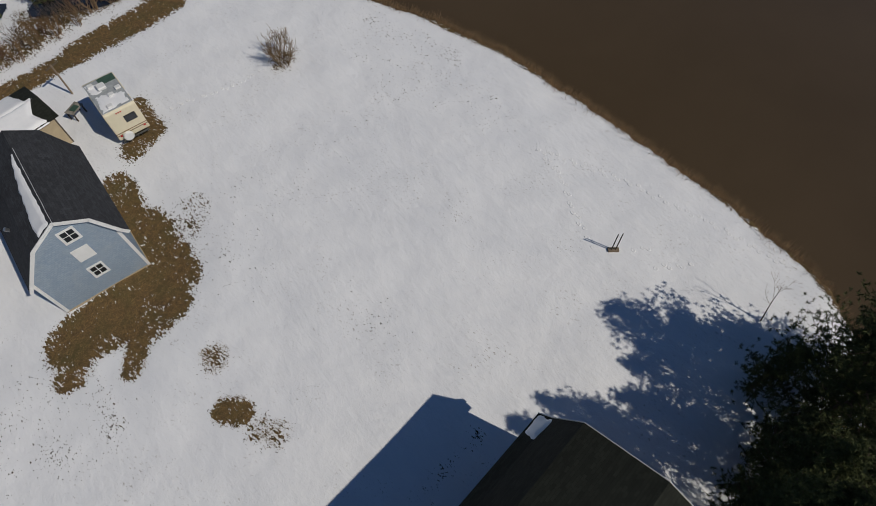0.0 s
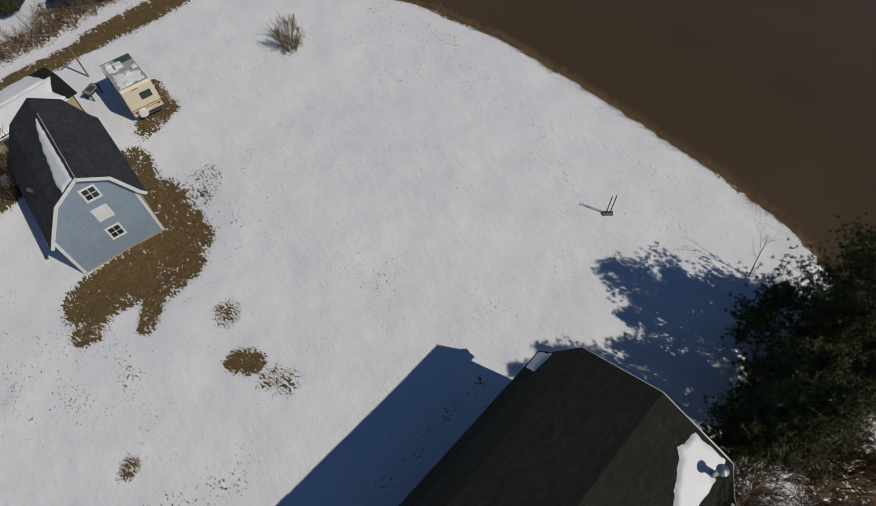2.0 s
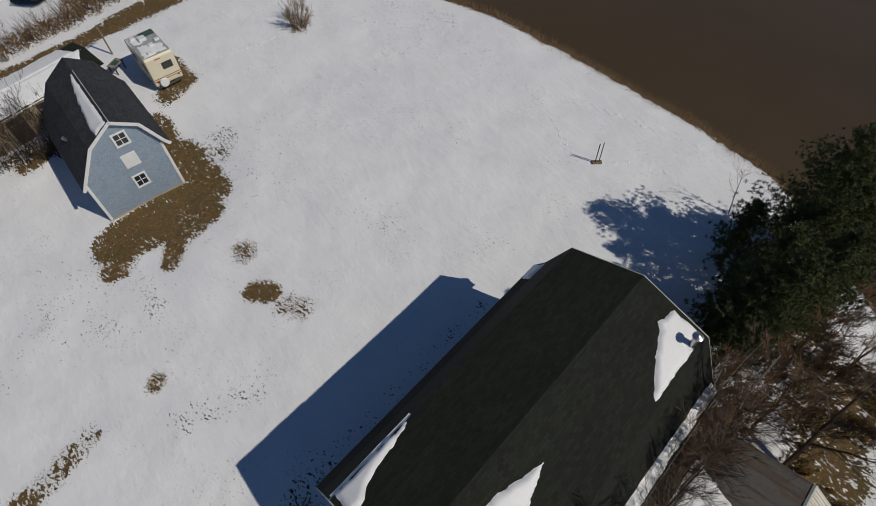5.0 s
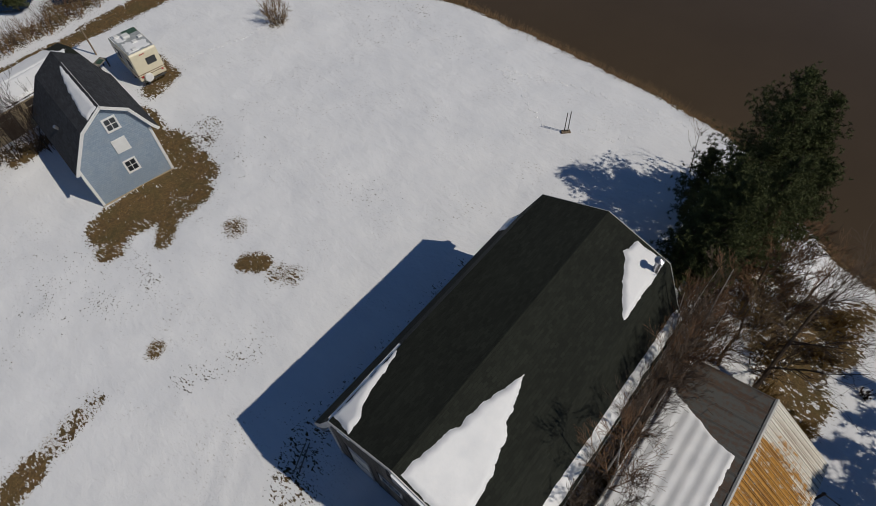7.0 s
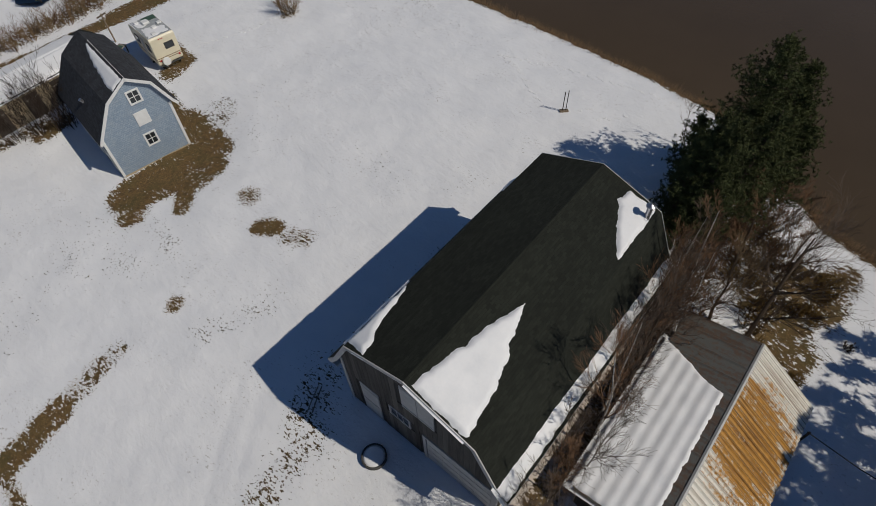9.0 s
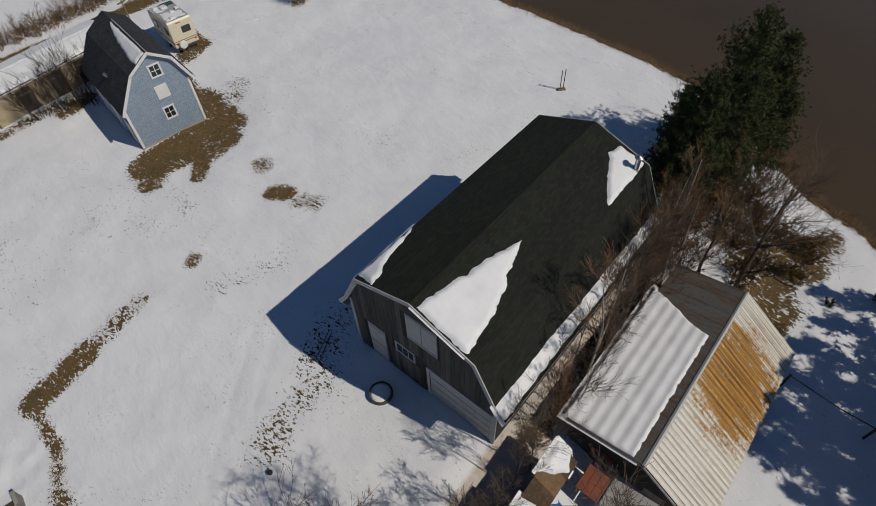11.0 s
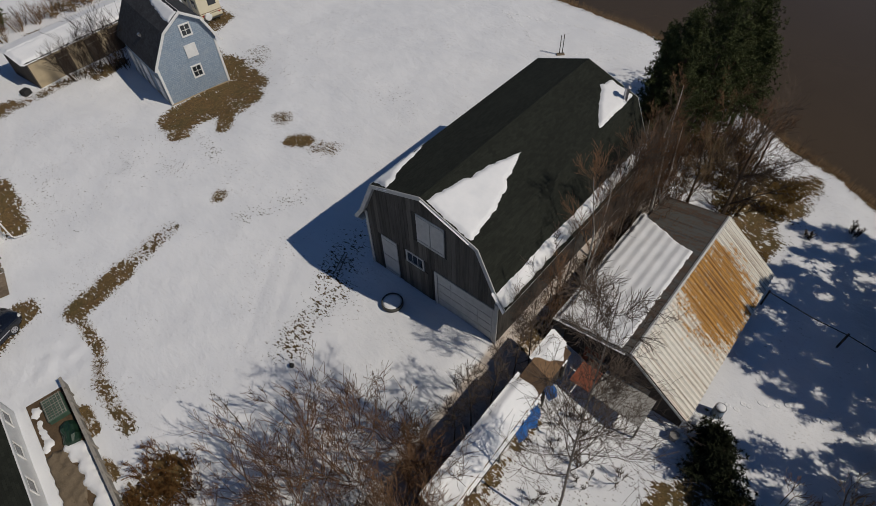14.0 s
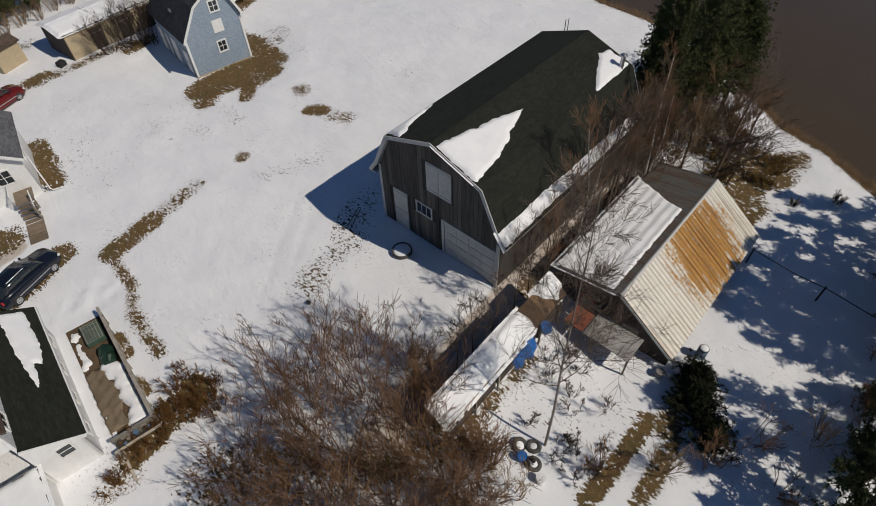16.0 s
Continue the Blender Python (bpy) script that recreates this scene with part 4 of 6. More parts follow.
# ---- long lean-to beside the barn ----
def build_lean_to():
    b = thing("lean_to", -16.75, -10.35, -0.9, -0.02, "long low lean-to roofed with boards and half buried in snow", "lean-to")
    L = 10.4
    n = 10
    for k in range(n):
        u0, u1 = L * k / n, L * (k + 1) / n - 0.01
        part("roof_panel", prism([(0.75, 2.9), (-0.45, 2.2), (-0.45, 2.14), (0.75, 2.84)], "x", u0, u1), "leanboard", b, "brown plank roof panel")
    part("back_wall", box(0.1, L - 0.1, 0.55, 0.65, -0.4, 2.74), "darkwood", b)
    part("end_wall", prism([(0.55, -0.4), (-0.35, -0.4), (-0.35, 2.14), (0.55, 2.7)], "x", L - 0.2, L - 0.1), "darkwood", b)
    for k in range(6):
        u = 0.2 + k * (L - 0.5) / 5
        part("post", box(u, u + 0.1, -0.42, -0.32, -0.5, 2.16), "greywood", b)
    for k in range(5):
        for j in range(4):
            part("stacked_board", box(0.5 + k * 1.9, 2.2 + k * 1.9, -0.3, 0.4, 0.05 + j * 0.3, 0.3 + j * 0.3), "darkwood", b, bevel=0.03)
    m = b.matrix_basis
    snow_patch([(0.0, 0.02), (7.2, 0.02), (7.4, 0.8), (7.3, 1.36), (0.0, 1.36)], (0, 0.75, 2.92), (1, 0, 0), (0, -1.2, -0.7), 0.16, "thick snow on the lean-to roof", m, 0.1, 0.06)
    snow_patch([(8.6, 0.0), (10.4, 0.05), (10.35, 0.9), (9.7, 1.3), (9.2, 0.8)], (0, 0.75, 2.92), (1, 0, 0), (0, -1.2, -0.7), 0.12, "leftover snow at the lean-to roof's end", m, 0.09, 0.06)
    # blue tarpaulin bunched along the open side
    for u0, u1, drop in ((5.1, 7.0, 0.95), (7.7, 8.4, 0.7)):
        nu, nv = int((u1 - u0) * 16), 9
        v = []
        for j in range(nv):
            for i in range(nu):
                u = u0 + (u1 - u0) * i / (nu - 1)
                q = j / (nv - 1)
                v.append((u, -0.52 - 0.42 * q - 0.14 * lump(u * 2, q * 3, 1.3, 4) - 0.07 * math.sin(u * 7 + q), 2.12 - (drop + 0.35 * lump(u, 0, 1.7, 6)) * q + 0.14 * lump(u, q, 2.6, 5)))
        f = [(j * nu + i, j * nu + i + 1, (j + 1) * nu + i + 1, (j + 1) * nu + i) for j in range(nv - 1) for i in range(nu - 1)]
        t = part("tarpaulin", (v, f), "bluetarp", smooth=True, place=m)
        mod = t.modifiers.new("thick", "SOLIDIFY")
        mod.thickness = 0.01
        tagged(t, "crumpled blue tarpaulin hanging from the lean-to", "tarpaulin", "tarpaulins on the lean-to")


build_lean_to()


# ---- plants ----
class Strands:
    """Collects many thin tapered tubes into one mesh."""
    def __init__(self):
        self.v, self.f = [], []

    def add(self, a, b, ra, rb, sides=3):
        d = (b - a)
        if d.length < 1e-4:
            return
        d.normalize()
        p = d.orthogonal().normalized()
        q = d.cross(p)
        k = len(self.v)
        ring = [(math.cos(i * math.tau / sides), math.sin(i * math.tau / sides)) for i in range(sides)]
        self.v += [tuple(a + ra * (c * p + s * q)) for c, s in ring] + [tuple(b + rb * (c * p + s * q)) for c, s in ring]
        self.f += [(k + i, k + (i + 1) % sides, k + sides + (i + 1) % sides, k + sides + i) for i in range(sides)]

    def raw(self, name, material):
        me = bpy.data.meshes.new(name)
        me.from_pydata(self.v, [], self.f)
        me.materials.append(MAT[material])
        return me


def turned(d, angle, rng):
    axis = d.orthogonal().normalized()
    axis.rotate(Matrix.Rotation(rng.uniform(0, math.tau), 3, d))
    out = d.copy()
    out.rotate(Matrix.Rotation(angle, 3, axis))
    return out


def grow(st, rng, p, d, length, r, level, most, bend=0.16, kids=5, rise=0.12, spread=0.75, thin=0.0035, short=1.0):
    steps = 5 if level < 2 else 3
    pts = [(p.copy(), r)]
    for i in range(steps):
        d = (d + Vector((rng.gauss(0, bend), rng.gauss(0, bend), rng.gauss(0, bend) + rise))).normalized()
        q = p + d * (length / steps)
        r2 = max(thin, r * (1 - 0.8 * (i + 1) / steps))
        st[min(level, 1)].add(p, q, pts[-1][1], r2, 6 if level == 0 else 3)
        p = q
        pts.append((p.copy(), r2))
    if level >= most:
        return
    for k in range(kids):
        f = rng.uniform(0.25 if level == 0 else 0.15, 1.0)
        i = min(steps - 1, int(f * steps))
        at = pts[i][0].lerp(pts[i + 1][0], f * steps - i)
        nd = turned(d, rng.uniform(0.4, spread), rng)
        part_len = length * rng.uniform(0.35, 0.6) * (short * (1.25 - 0.7 * f) if level == 0 else 1.0)
        grow(st, rng, at, nd, part_len, max(thin, pts[i][1] * 0.5), level + 1, most, max(bend, 0.09), kids if short == 1.0 or level else kids // 3 + 2, rise, spread, thin)


def bare_tree(name, x, y, z, height, radius, seed, label, bark="bark", twig="twig", lean=(0, 0), most=3, kids=6, spread=0.8, group="", short=1.0, sway=0.05):
    rng = random.Random(seed)
    ob = thing(name, x, y, z, 0, label, "tree", group)
    st = [Strands(), Strands()]
    grow(st, rng, Vector((0, 0, -0.2)), Vector((lean[0], lean[1], 1)).normalized(), height, radius, 0, most, 0.09 if short == 1.0 else sway, kids if short == 1.0 else kids * 3, 0.06, spread, 0.006, short)
    part("trunk", st[0].raw("trunk", bark), bark, ob)
    part("crown", st[1].raw("crown", twig), twig, ob, "leafless twigs")
    return ob


def bush(name, x, y, z, height, width, stems, seed, label, twig="twig", group="", most=2, kids=5, category="bush"):
    rng = random.Random(seed)
    st = [Strands(), Strands()]
    for k in range(stems):
        a, r = rng.uniform(0, math.tau), width * 0.2 * math.sqrt(rng.random())
        lean = Vector((math.cos(a) * rng.uniform(0.1, 0.62), math.sin(a) * rng.uniform(0.1, 0.62), 1)).normalized()
        grow([st[1], st[1]], rng, Vector((math.cos(a) * r, math.sin(a) * r, -0.15)), lean, height * rng.uniform(0.6, 1.0), rng.uniform(0.018, 0.034), 0, most, 0.1, kids, 0.08, 0.7, 0.009)
    ob = part(name, st[1].raw(name, twig), twig, place=pose(x, y, z))
    return tagged(ob, label, category, group)


def tufts(rng, centres, size, per):
    """Tufts of pine needles: narrow blades that fan out and upwards."""
    n = len(centres) * per
    g = np.random.RandomState(rng.randrange(1 << 30))
    c = np.repeat(np.array(centres), per, 0)
    d = g.normal(size=(n, 3)) + np.array([0, 0, 0.35])
    d /= np.linalg.norm(d, axis=1)[:, None]
    side = np.cross(d, g.normal(size=(n, 3)))
    side /= np.linalg.norm(side, axis=1)[:, None]
    ln = size * g.uniform(0.6, 1.15, (n, 1))
    w = size * g.uniform(0.07, 0.15, (n, 1))
    v = np.stack([c + d * ln * 0.15 - side * w, c + d * ln * 0.15 + side * w, c + d * ln], 1).reshape(-1, 3)
    f = (np.arange(n)[:, None] * 3 + np.arange(3)[None]).tolist()
    return v.tolist(), f


def conifer(name, x, y, z, height, radius, seed, label, low=0.08, dense=1.0, group="", tuft=0.3, blunt=0.8, needles="needles"):
    rng = random.Random(seed)
    ob = thing(name, x, y, z, 0, label, "tree", group)
    lean = Vector((rng.uniform(-0.04, 0.04), rng.uniform(-0.04, 0.04), 1))
    part("trunk", tube([(0, 0, -0.3)] + [tuple(lean * (height * k / 6)) for k in range(1, 7)], [0.22 * height / 10 * (1 - k / 6.6) for k in range(7)], 8), "bark", ob)
    limbs, centres = Strands(), []
    n = int(height * 9 * dense)
    for k in range(n):
        t = low + (1 - low) * (k + rng.random()) / n
        prof = (1 - t) ** 0.55 * min(1.0, 0.45 + t * 2.2) if blunt else (1 - t)
        reach = radius * max(0.12, prof) * rng.uniform(0.6, 1.12)
        a = k * 2.39996 + rng.uniform(-0.5, 0.5)
        up = rng.uniform(-0.05, 0.3) + 0.45 * t
        p = lean * (height * t * 0.97)
        d = Vector((math.cos(a), math.sin(a), up)).normalized()
        last = p
        m = 5
        for i in range(1, m + 1):
            q = p + d * (reach * i / m) + Vector((0, 0, 0.10 * reach * (i / m) ** 2)) + Vector((rng.gauss(0, 0.06), rng.gauss(0, 0.06), rng.gauss(0, 0.05)))
            limbs.add(last, q, 0.035 * (1.1 - i / m) + 0.006, 0.035 * (1.1 - (i + 1) / m) + 0.008)
            for s in range(int(4 + reach * 2.0)):
                if i >= 2 or rng.random() < 0.4:
                    off = Vector((rng.gauss(0, 0.12 + 0.11 * reach * i / m), rng.gauss(0, 0.12 + 0.11 * reach * i / m), rng.gauss(0.03, 0.13)))
                    centres.append(tuple(last.lerp(q, rng.random()) + off))
            last = q
    part("branch_frame", limbs.raw("branch_frame", "bark"), "bark", ob)
    me = bpy.data.meshes.new("crown")
    v, f = tufts(rng, centres, tuft, 14)
    me.from_pydata(v, [], f)
    me.materials.append(MAT[needles])
    part("crown", me, needles, ob, "dark green needles")
    return ob


def gz(x, y):
    return ground_z(x, y)


def build_trees():
    for i, (x, y, h, r, d) in enumerate(((19.86, -7.9, 11.7, 4.6, 1.0), (17.07, -7.56, 9.4, 3.4, 0.7), (13.65, -8.59, 11.6, 2.6, 0.55), (22.52, -9.6, 8.0, 3.2, 1.0), (15.67, -9.6, 10.8, 2.7, 0.7), (11.02, -7.74, 12.2, 2.5, 0.8), (10.19, -6.56, 11.0, 1.9, 0.7), (12.65, -7.02, 11.0, 2.4, 0.7), (19.18, -10.4, 8.6, 3.0, 0.8), (14.83, -6.90, 7.6, 2.2, 0.6), (21.3, -9.0, 10.4, 3.2, 0.9), (17.9, -5.2, 6.2, 2.0, 0.7))):
        conifer("pine_tree", x, y, gz(x, y), h, r, 40 + i, "tall dark green pine in a clump by the river", group="pines by the river", low=0.3 if y < -9.5 or x < 13 else 0.16, dense=d * 0.85, tuft=0.22)
    for i, (x, y, h, r) in enumerate(((16.34, -27.99, 9.6, 2.6), (13.77, -27.89, 8.6, 2.8), (11.16, -28.58, 10.6, 2.6), (8.9, -29.06, 12.4, 3.2), (6.47, -28.96, 11.6, 3.2), (4.19, -30.05, 11.6, 2.8), (10.19, -31.6, 14.4, 3.4), (7.58, -31.91, 14.4, 3.4), (5.13, -32.61, 14.8, 3.2), (3.05, -33.3, 13.0, 2.4), (-2.29, -29.72, 8.8, 2.6), (-4.79, -29.22, 9.0, 2.6), (-7.11, -29.11, 8.0, 2.6), (-9.08, -29.59, 6.6, 2.4))):
        conifer("spruce_tree", x, y + 1.6, gz(x, y + 1.6), h, r, 60 + i, "dark spruce at the edge of the snowy yard", group="spruces by the yard", dense=0.28, low=0.03, tuft=0.38)
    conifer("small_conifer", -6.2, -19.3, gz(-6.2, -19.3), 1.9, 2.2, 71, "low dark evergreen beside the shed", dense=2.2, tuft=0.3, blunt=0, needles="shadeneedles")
    conifer("small_conifer", -0.29, -27.15, gz(-0.29, -27.15), 3.0, 1.3, 74, "low dark evergreen at the yard's edge", dense=2.2, tuft=0.25)
    conifer("small_conifer", -3.77, -27.58, gz(-3.77, -27.58), 3.4, 1.5, 72, "low dark evergreen at the yard's edge", dense=2.4, tuft=0.25)
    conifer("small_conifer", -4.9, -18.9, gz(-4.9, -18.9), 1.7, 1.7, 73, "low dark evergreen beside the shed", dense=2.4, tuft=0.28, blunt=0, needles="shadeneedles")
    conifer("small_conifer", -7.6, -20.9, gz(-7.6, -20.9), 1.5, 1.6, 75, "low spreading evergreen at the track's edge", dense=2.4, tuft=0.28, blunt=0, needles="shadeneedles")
    # birches and saplings in the lane between the barn and the shed
    rows = ((-2.11, -9.21, 11.5, 0.085, 0.16), (-0.44, -8.78, 10.5, 0.075, 0.2), (1.31, -9.35, 11.0, 0.08, 0.12), (3.06, -9.03, 10.0, 0.07, 0.12), (-3.78, -9.33, 9.0, 0.06, 0.12), (5.18, -9.09, 9.5, 0.07, 0.06), (-5.15, -8.95, 7.0, 0.05, 0.1), (2.3, -8.34, 9.0, 0.06, 0.1), (4.23, -8.41, 9.5, 0.06, 0.08), (6.35, -8.38, 8.5, 0.06, 0.05), (-2.78, -8.31, 7.5, 0.05, 0.2), (7.28, -9.55, 8.0, 0.06, 0.05), (6.9, -10.0, 9.4, 0.075, 0.1), (7.8, -8.4, 9.0, 0.07, 0.12), (3.63, -9.41, 8.8, 0.05, 0.1), (5.76, -8.68, 8.6, 0.05, 0.06), (-4.56, -8.64, 7.2, 0.045, 0.12))
    for i, (x, y, h, r, ln) in enumerate(rows):
        pale = i in (0, 1, 4, 9, 12, 13)
        bare_tree("birch_tree", x, y, gz(x, y), h * 0.86, r, 80 + i, "slender pale-barked birch without leaves" if pale else "slender brown sapling without leaves", "birch" if pale else "bark", "twig" if i % 3 == 0 else "greytwig", (ln + 0.08, 0.0), 3, 5, 0.6, "birches in the lane", 0.55)
    bare_tree("birch_tree", -13.55, -14.5, gz(-13.55, -14.5), 16.5, 0.07, 91, "tall leafless birch beside the woodpile", "greybirch", "greytwig", (0.12, 0.05), 3, 9, 1.1, "", 0.36, 0.022)
    for i, (x, y, h) in enumerate(((-7.4, -9.2, 7.6), (-8.7, -9.0, 6.2), (-10.9, -9.0, 5.6), (-12.1, -8.7, 5.2), (-13.4, -8.6, 4.6))):
        bare_tree("sapling", x, y, gz(x, y), h, 0.045, 700 + i, "thin leafless grey-brown sapling beside the lane", "bark", "greytwig", (0.05, 0.05), 3, 5, 0.85, "saplings by the lane", 0.55, 0.04)
    for i, (x, y) in enumerate(((-17.5, -2.3), (-19.5, 0.2))):
        bare_tree("sapling", x, y, gz(x, y), 4.2, 0.03, 720 + i, "thin upright leafless sapling in the snow", "bark", "greytwig", (0.0, 0.0), 2, 6, 0.9, "saplings by the lane", 0.2, 0.02)
    bare_tree("bare_tree", 9.27, -13.38, gz(9.27, -13.38), 8.6, 0.17, 95, "spreading leafless tree behind the shed", "bark", "greytwig", (0.5, 0.1), 3, 9, 0.9)
    bare_tree("bare_tree", 13.67, -11.02, gz(13.67, -11.02), 6.4, 0.12, 96, "spreading leafless tree in the brush", "bark", "twig", (0.1, -0.1), 3, 8, 0.9)
    bare_tree("bare_tree", 9.9, -11.29, gz(9.9, -11.29), 6.4, 0.11, 98, "spreading leafless tree in the brush", "bark", "paletwig", (0.1, 0.05), 3, 8, 0.9)
    bare_tree("bare_tree", 15.64, -13.54, gz(15.64, -13.54), 5.4, 0.11, 99, "spreading leafless tree in the brush", "bark", "twig", (0.2, -0.1), 3, 8, 0.9)
    bare_tree("bare_tree", 22.17, -3.94, gz(22.17, -3.94), 3.6, 0.04, 97, "thin leafless sapling on the snow", "bark", "twig", (0.0, 0.0), 2, 5, 0.6)
    bare_tree("birch_tree", 6.02, -9.87, gz(6.02, -9.87), 10.6, 0.1, 93, "tall white-barked birch behind the shed", "birch", "twig", (0.13, 0.12), 3, 5, 0.6, "", 0.4)
    rng = random.Random(77)
    for i in range(56):
        x, y = rng.uniform(8.6, 19.4), rng.uniform(-16.9, -9.8)
        if y > -13.2 and x < 13.4 or y < -14 and x > 18.2:
            continue
        bush("dead_shrub", x, y, gz(x, y), rng.uniform(0.5, 1.0), rng.uniform(1.6, 2.8), 15, 400 + i, "low ochre-brown dead undergrowth behind the shed", "ochreleaf", "undergrowth behind the shed", 2, 5)
    for i, (x, y, h, w) in enumerate(((10.55, -8.11, 6.2, 2.6), (8.81, -9.13, 6.0, 2.2), (15.88, -12.16, 3.8, 2.8), (15.4, -9.0, 5.6, 2.6), (11.9, -9.5, 5.8, 2.8), (13.6, -9.8, 5.4, 2.6), (11.3, -12.9, 4.4, 2.6), (9.2, -8.4, 5.4, 2.4), (17.4, -10.4, 5.0, 2.6), (9.9, -10.2, 5.4, 2.4), (18.6, -9.4, 5.6, 2.8), (21.4, -11.8, 4.6, 2.8), (15.6, -10.6, 5.0, 2.6), (16.6, -11.2, 5.2, 2.8), (18.3, -12.3, 4.4, 2.8), (14.2, -12.6, 4.6, 2.6), (17.0, -13.4, 3.8, 2.6), (20.2, -11.2, 4.6, 2.8), (12.66, -13.9, 3.6, 2.8), (13.1, -8.3, 6.2, 2.4), (7.64, -10.34, 5.4, 2.2), (19.41, -11.7, 4.0, 2.6))):
        bush("brush", x, y, gz(x, y), h * 0.8, w, 8, 440 + i, "tall tangled dark brown brush", ("darktwig", "greytwig", "twig")[i % 3], "brush behind the barn", 2, 7)
    for i, (x, y, h, w) in enumerate(((8.07, -8.35, 5.0, 3.0), (14.73, -12.97, 3.6, 3.2), (16.35, -14.7, 2.6, 2.8), (6.14, -8.97, 4.2, 2.0))):
        bush("brush", x, y, gz(x, y), h * 0.85, w, 8, 110 + i, "tangled leafless dark brown brush", "greytwig", "brush behind the barn", 2, 6)
    for i, (x, y, h, w) in enumerate(((-5.55, -8.86, 2.6, 1.6), (-3.18, -8.92, 3.2, 1.8), (-0.83, -8.99, 3.4, 1.8), (1.51, -8.85, 3.6, 1.8), (3.83, -8.91, 3.6, 1.8), (5.75, -9.18, 3.8, 2.0))):
        bush("brush", x, y, gz(x, y), h * 0.55, w, 4, 120 + i, "leafless brown brush in the lane by the barn", "greytwig", "brush in the lane", 2, 3)
    for i, (x, y) in enumerate(((-23.05, 2.5), (-23.6, 0.64), (-24.5, 1.3), (-23.5, -0.5), (-24.2, 0.2), (-23.0, 1.6), (-22.6, 0.7), (-26.6, 1.0), (-27.3, 0.5), (-25.9, 0.4), (-25.3, 0.7), (-24.0, 2.3), (-24.1, 0.9), (-22.9, -0.3), (-28.7, 0.1))):
        bush("dead_shrub", x, y, gz(x, y), 1.1, 1.8, 12, 460 + i, "low rust-brown dead undergrowth beside the garden bed", "rustleaf", "undergrowth by the house", 2, 5)
    # thicket at the near end of the yard
    spots = ((-20.15, -3.98, 4.6, 3.2), (-17.89, -6.03, 5.0, 3.4), (-22.62, -5.23, 4.0, 3.2), (-20.55, -7.49, 5.0, 3.6), (-17.28, -8.7, 5.0, 3.2), (-19.12, -9.95, 5.2, 3.6), (-23.02, -8.54, 4.6, 3.4), (-21.37, -11, 4.8, 3.4), (-18.1, -12.19, 4.6, 3.0), (-24.47, -7.1, 3.8, 3.0), (-23.01, -11.63, 4.4, 3.4), (-20.14, -13.65, 4.2, 3.2), (-25.28, -10.21, 3.6, 3.0), (-22.18, -14.3, 4.0, 3.2))
    spots += ((-17.39, -12.59, 3.2, 2.6), (-19.12, -14.25, 3.0, 2.8), (-16.18, -13.08, 2.2, 1.8), (-15.15, -7.65, 3.4, 2.2), (-24.59, -4.2, 3.2, 2.8), (-25.62, -5.65, 3.2, 2.8), (-26.64, -7.52, 3.2, 2.8), (-19.3, -1.5, 4.0, 3.0), (-17.7, -2.4, 4.2, 3.0), (-16.3, -4.5, 4.2, 2.8), (-21.4, -2.3, 3.8, 3.0), (-15.2, -6.2, 3.8, 2.4), (-18.9, -4.4, 4.4, 3.2), (-22.9, -3.4, 3.6, 2.8), (-20.9, -5.6, 4.4, 3.2))
    for i, (x, y, h, w) in enumerate(spots):
        bush("thicket_bush", x, y, gz(x, y), h, w, 19 if y < -6.5 else 9 if y < -3.5 else 5, 130 + i, "dense leafless red-brown thicket", "twig", "thicket in the yard", 2, 7 if y < -3.5 else 6)
    for i, (x, y, h, w) in enumerate(((-8.9, -21.53, 2.6, 2.4), (-10.84, -19.57, 2.4, 2.0), (-5.98, -22.85, 2.6, 2.4), (-3.9, -25.38, 2.8, 2.4), (-12.8, -17.39, 2.0, 1.8), (3.17, -26.32, 2.8, 2.6), (-7.98, -24.72, 2.4, 2.4), (-16.8, -14.62, 2.6, 2.0), (-1.64, -27.3, 3.2, 2.4))):
        bush("brush", x, y, gz(x, y), h, w, 10, 160 + i, "sparse leafless brush standing in snow", "paletwig" if i % 2 else "twig", "brush in the side yard", 2, 5)
    rng = random.Random(31)
    for i in range(15):
        x, y = rng.uniform(-14.2, -7.6), rng.uniform(-17.0, -11.8)
        bush("yard_shrub", x, y, gz(x, y), rng.uniform(0.7, 1.6), rng.uniform(0.8, 1.7), 4, 820 + i, "small leafless grey-brown shrub in the snowy yard", "greytwig" if i % 3 else "darktwig", "shrubs in the side yard", 2, 6)
    bush("shrub", 18.5, 34.78, 0.0, 2.2, 3.6, 40, 180, "round leafless shrub alone on the snowfield", "paletwig", "", 2, 4)
    for i, (x, y, h) in enumerate(((-4.64, 37.07, 5.2), (-5.88, 37.66, 4.6), (-3.82, 36.5, 4.4), (-7.33, 38.16, 3.8))):
        bush("shrub", x, y, 0.0, h, 2.6, 15, 190 + i, "tall leafless many-stemmed shrub against the long shed", "darktwig", "shrubs by the long shed", 2, 5)
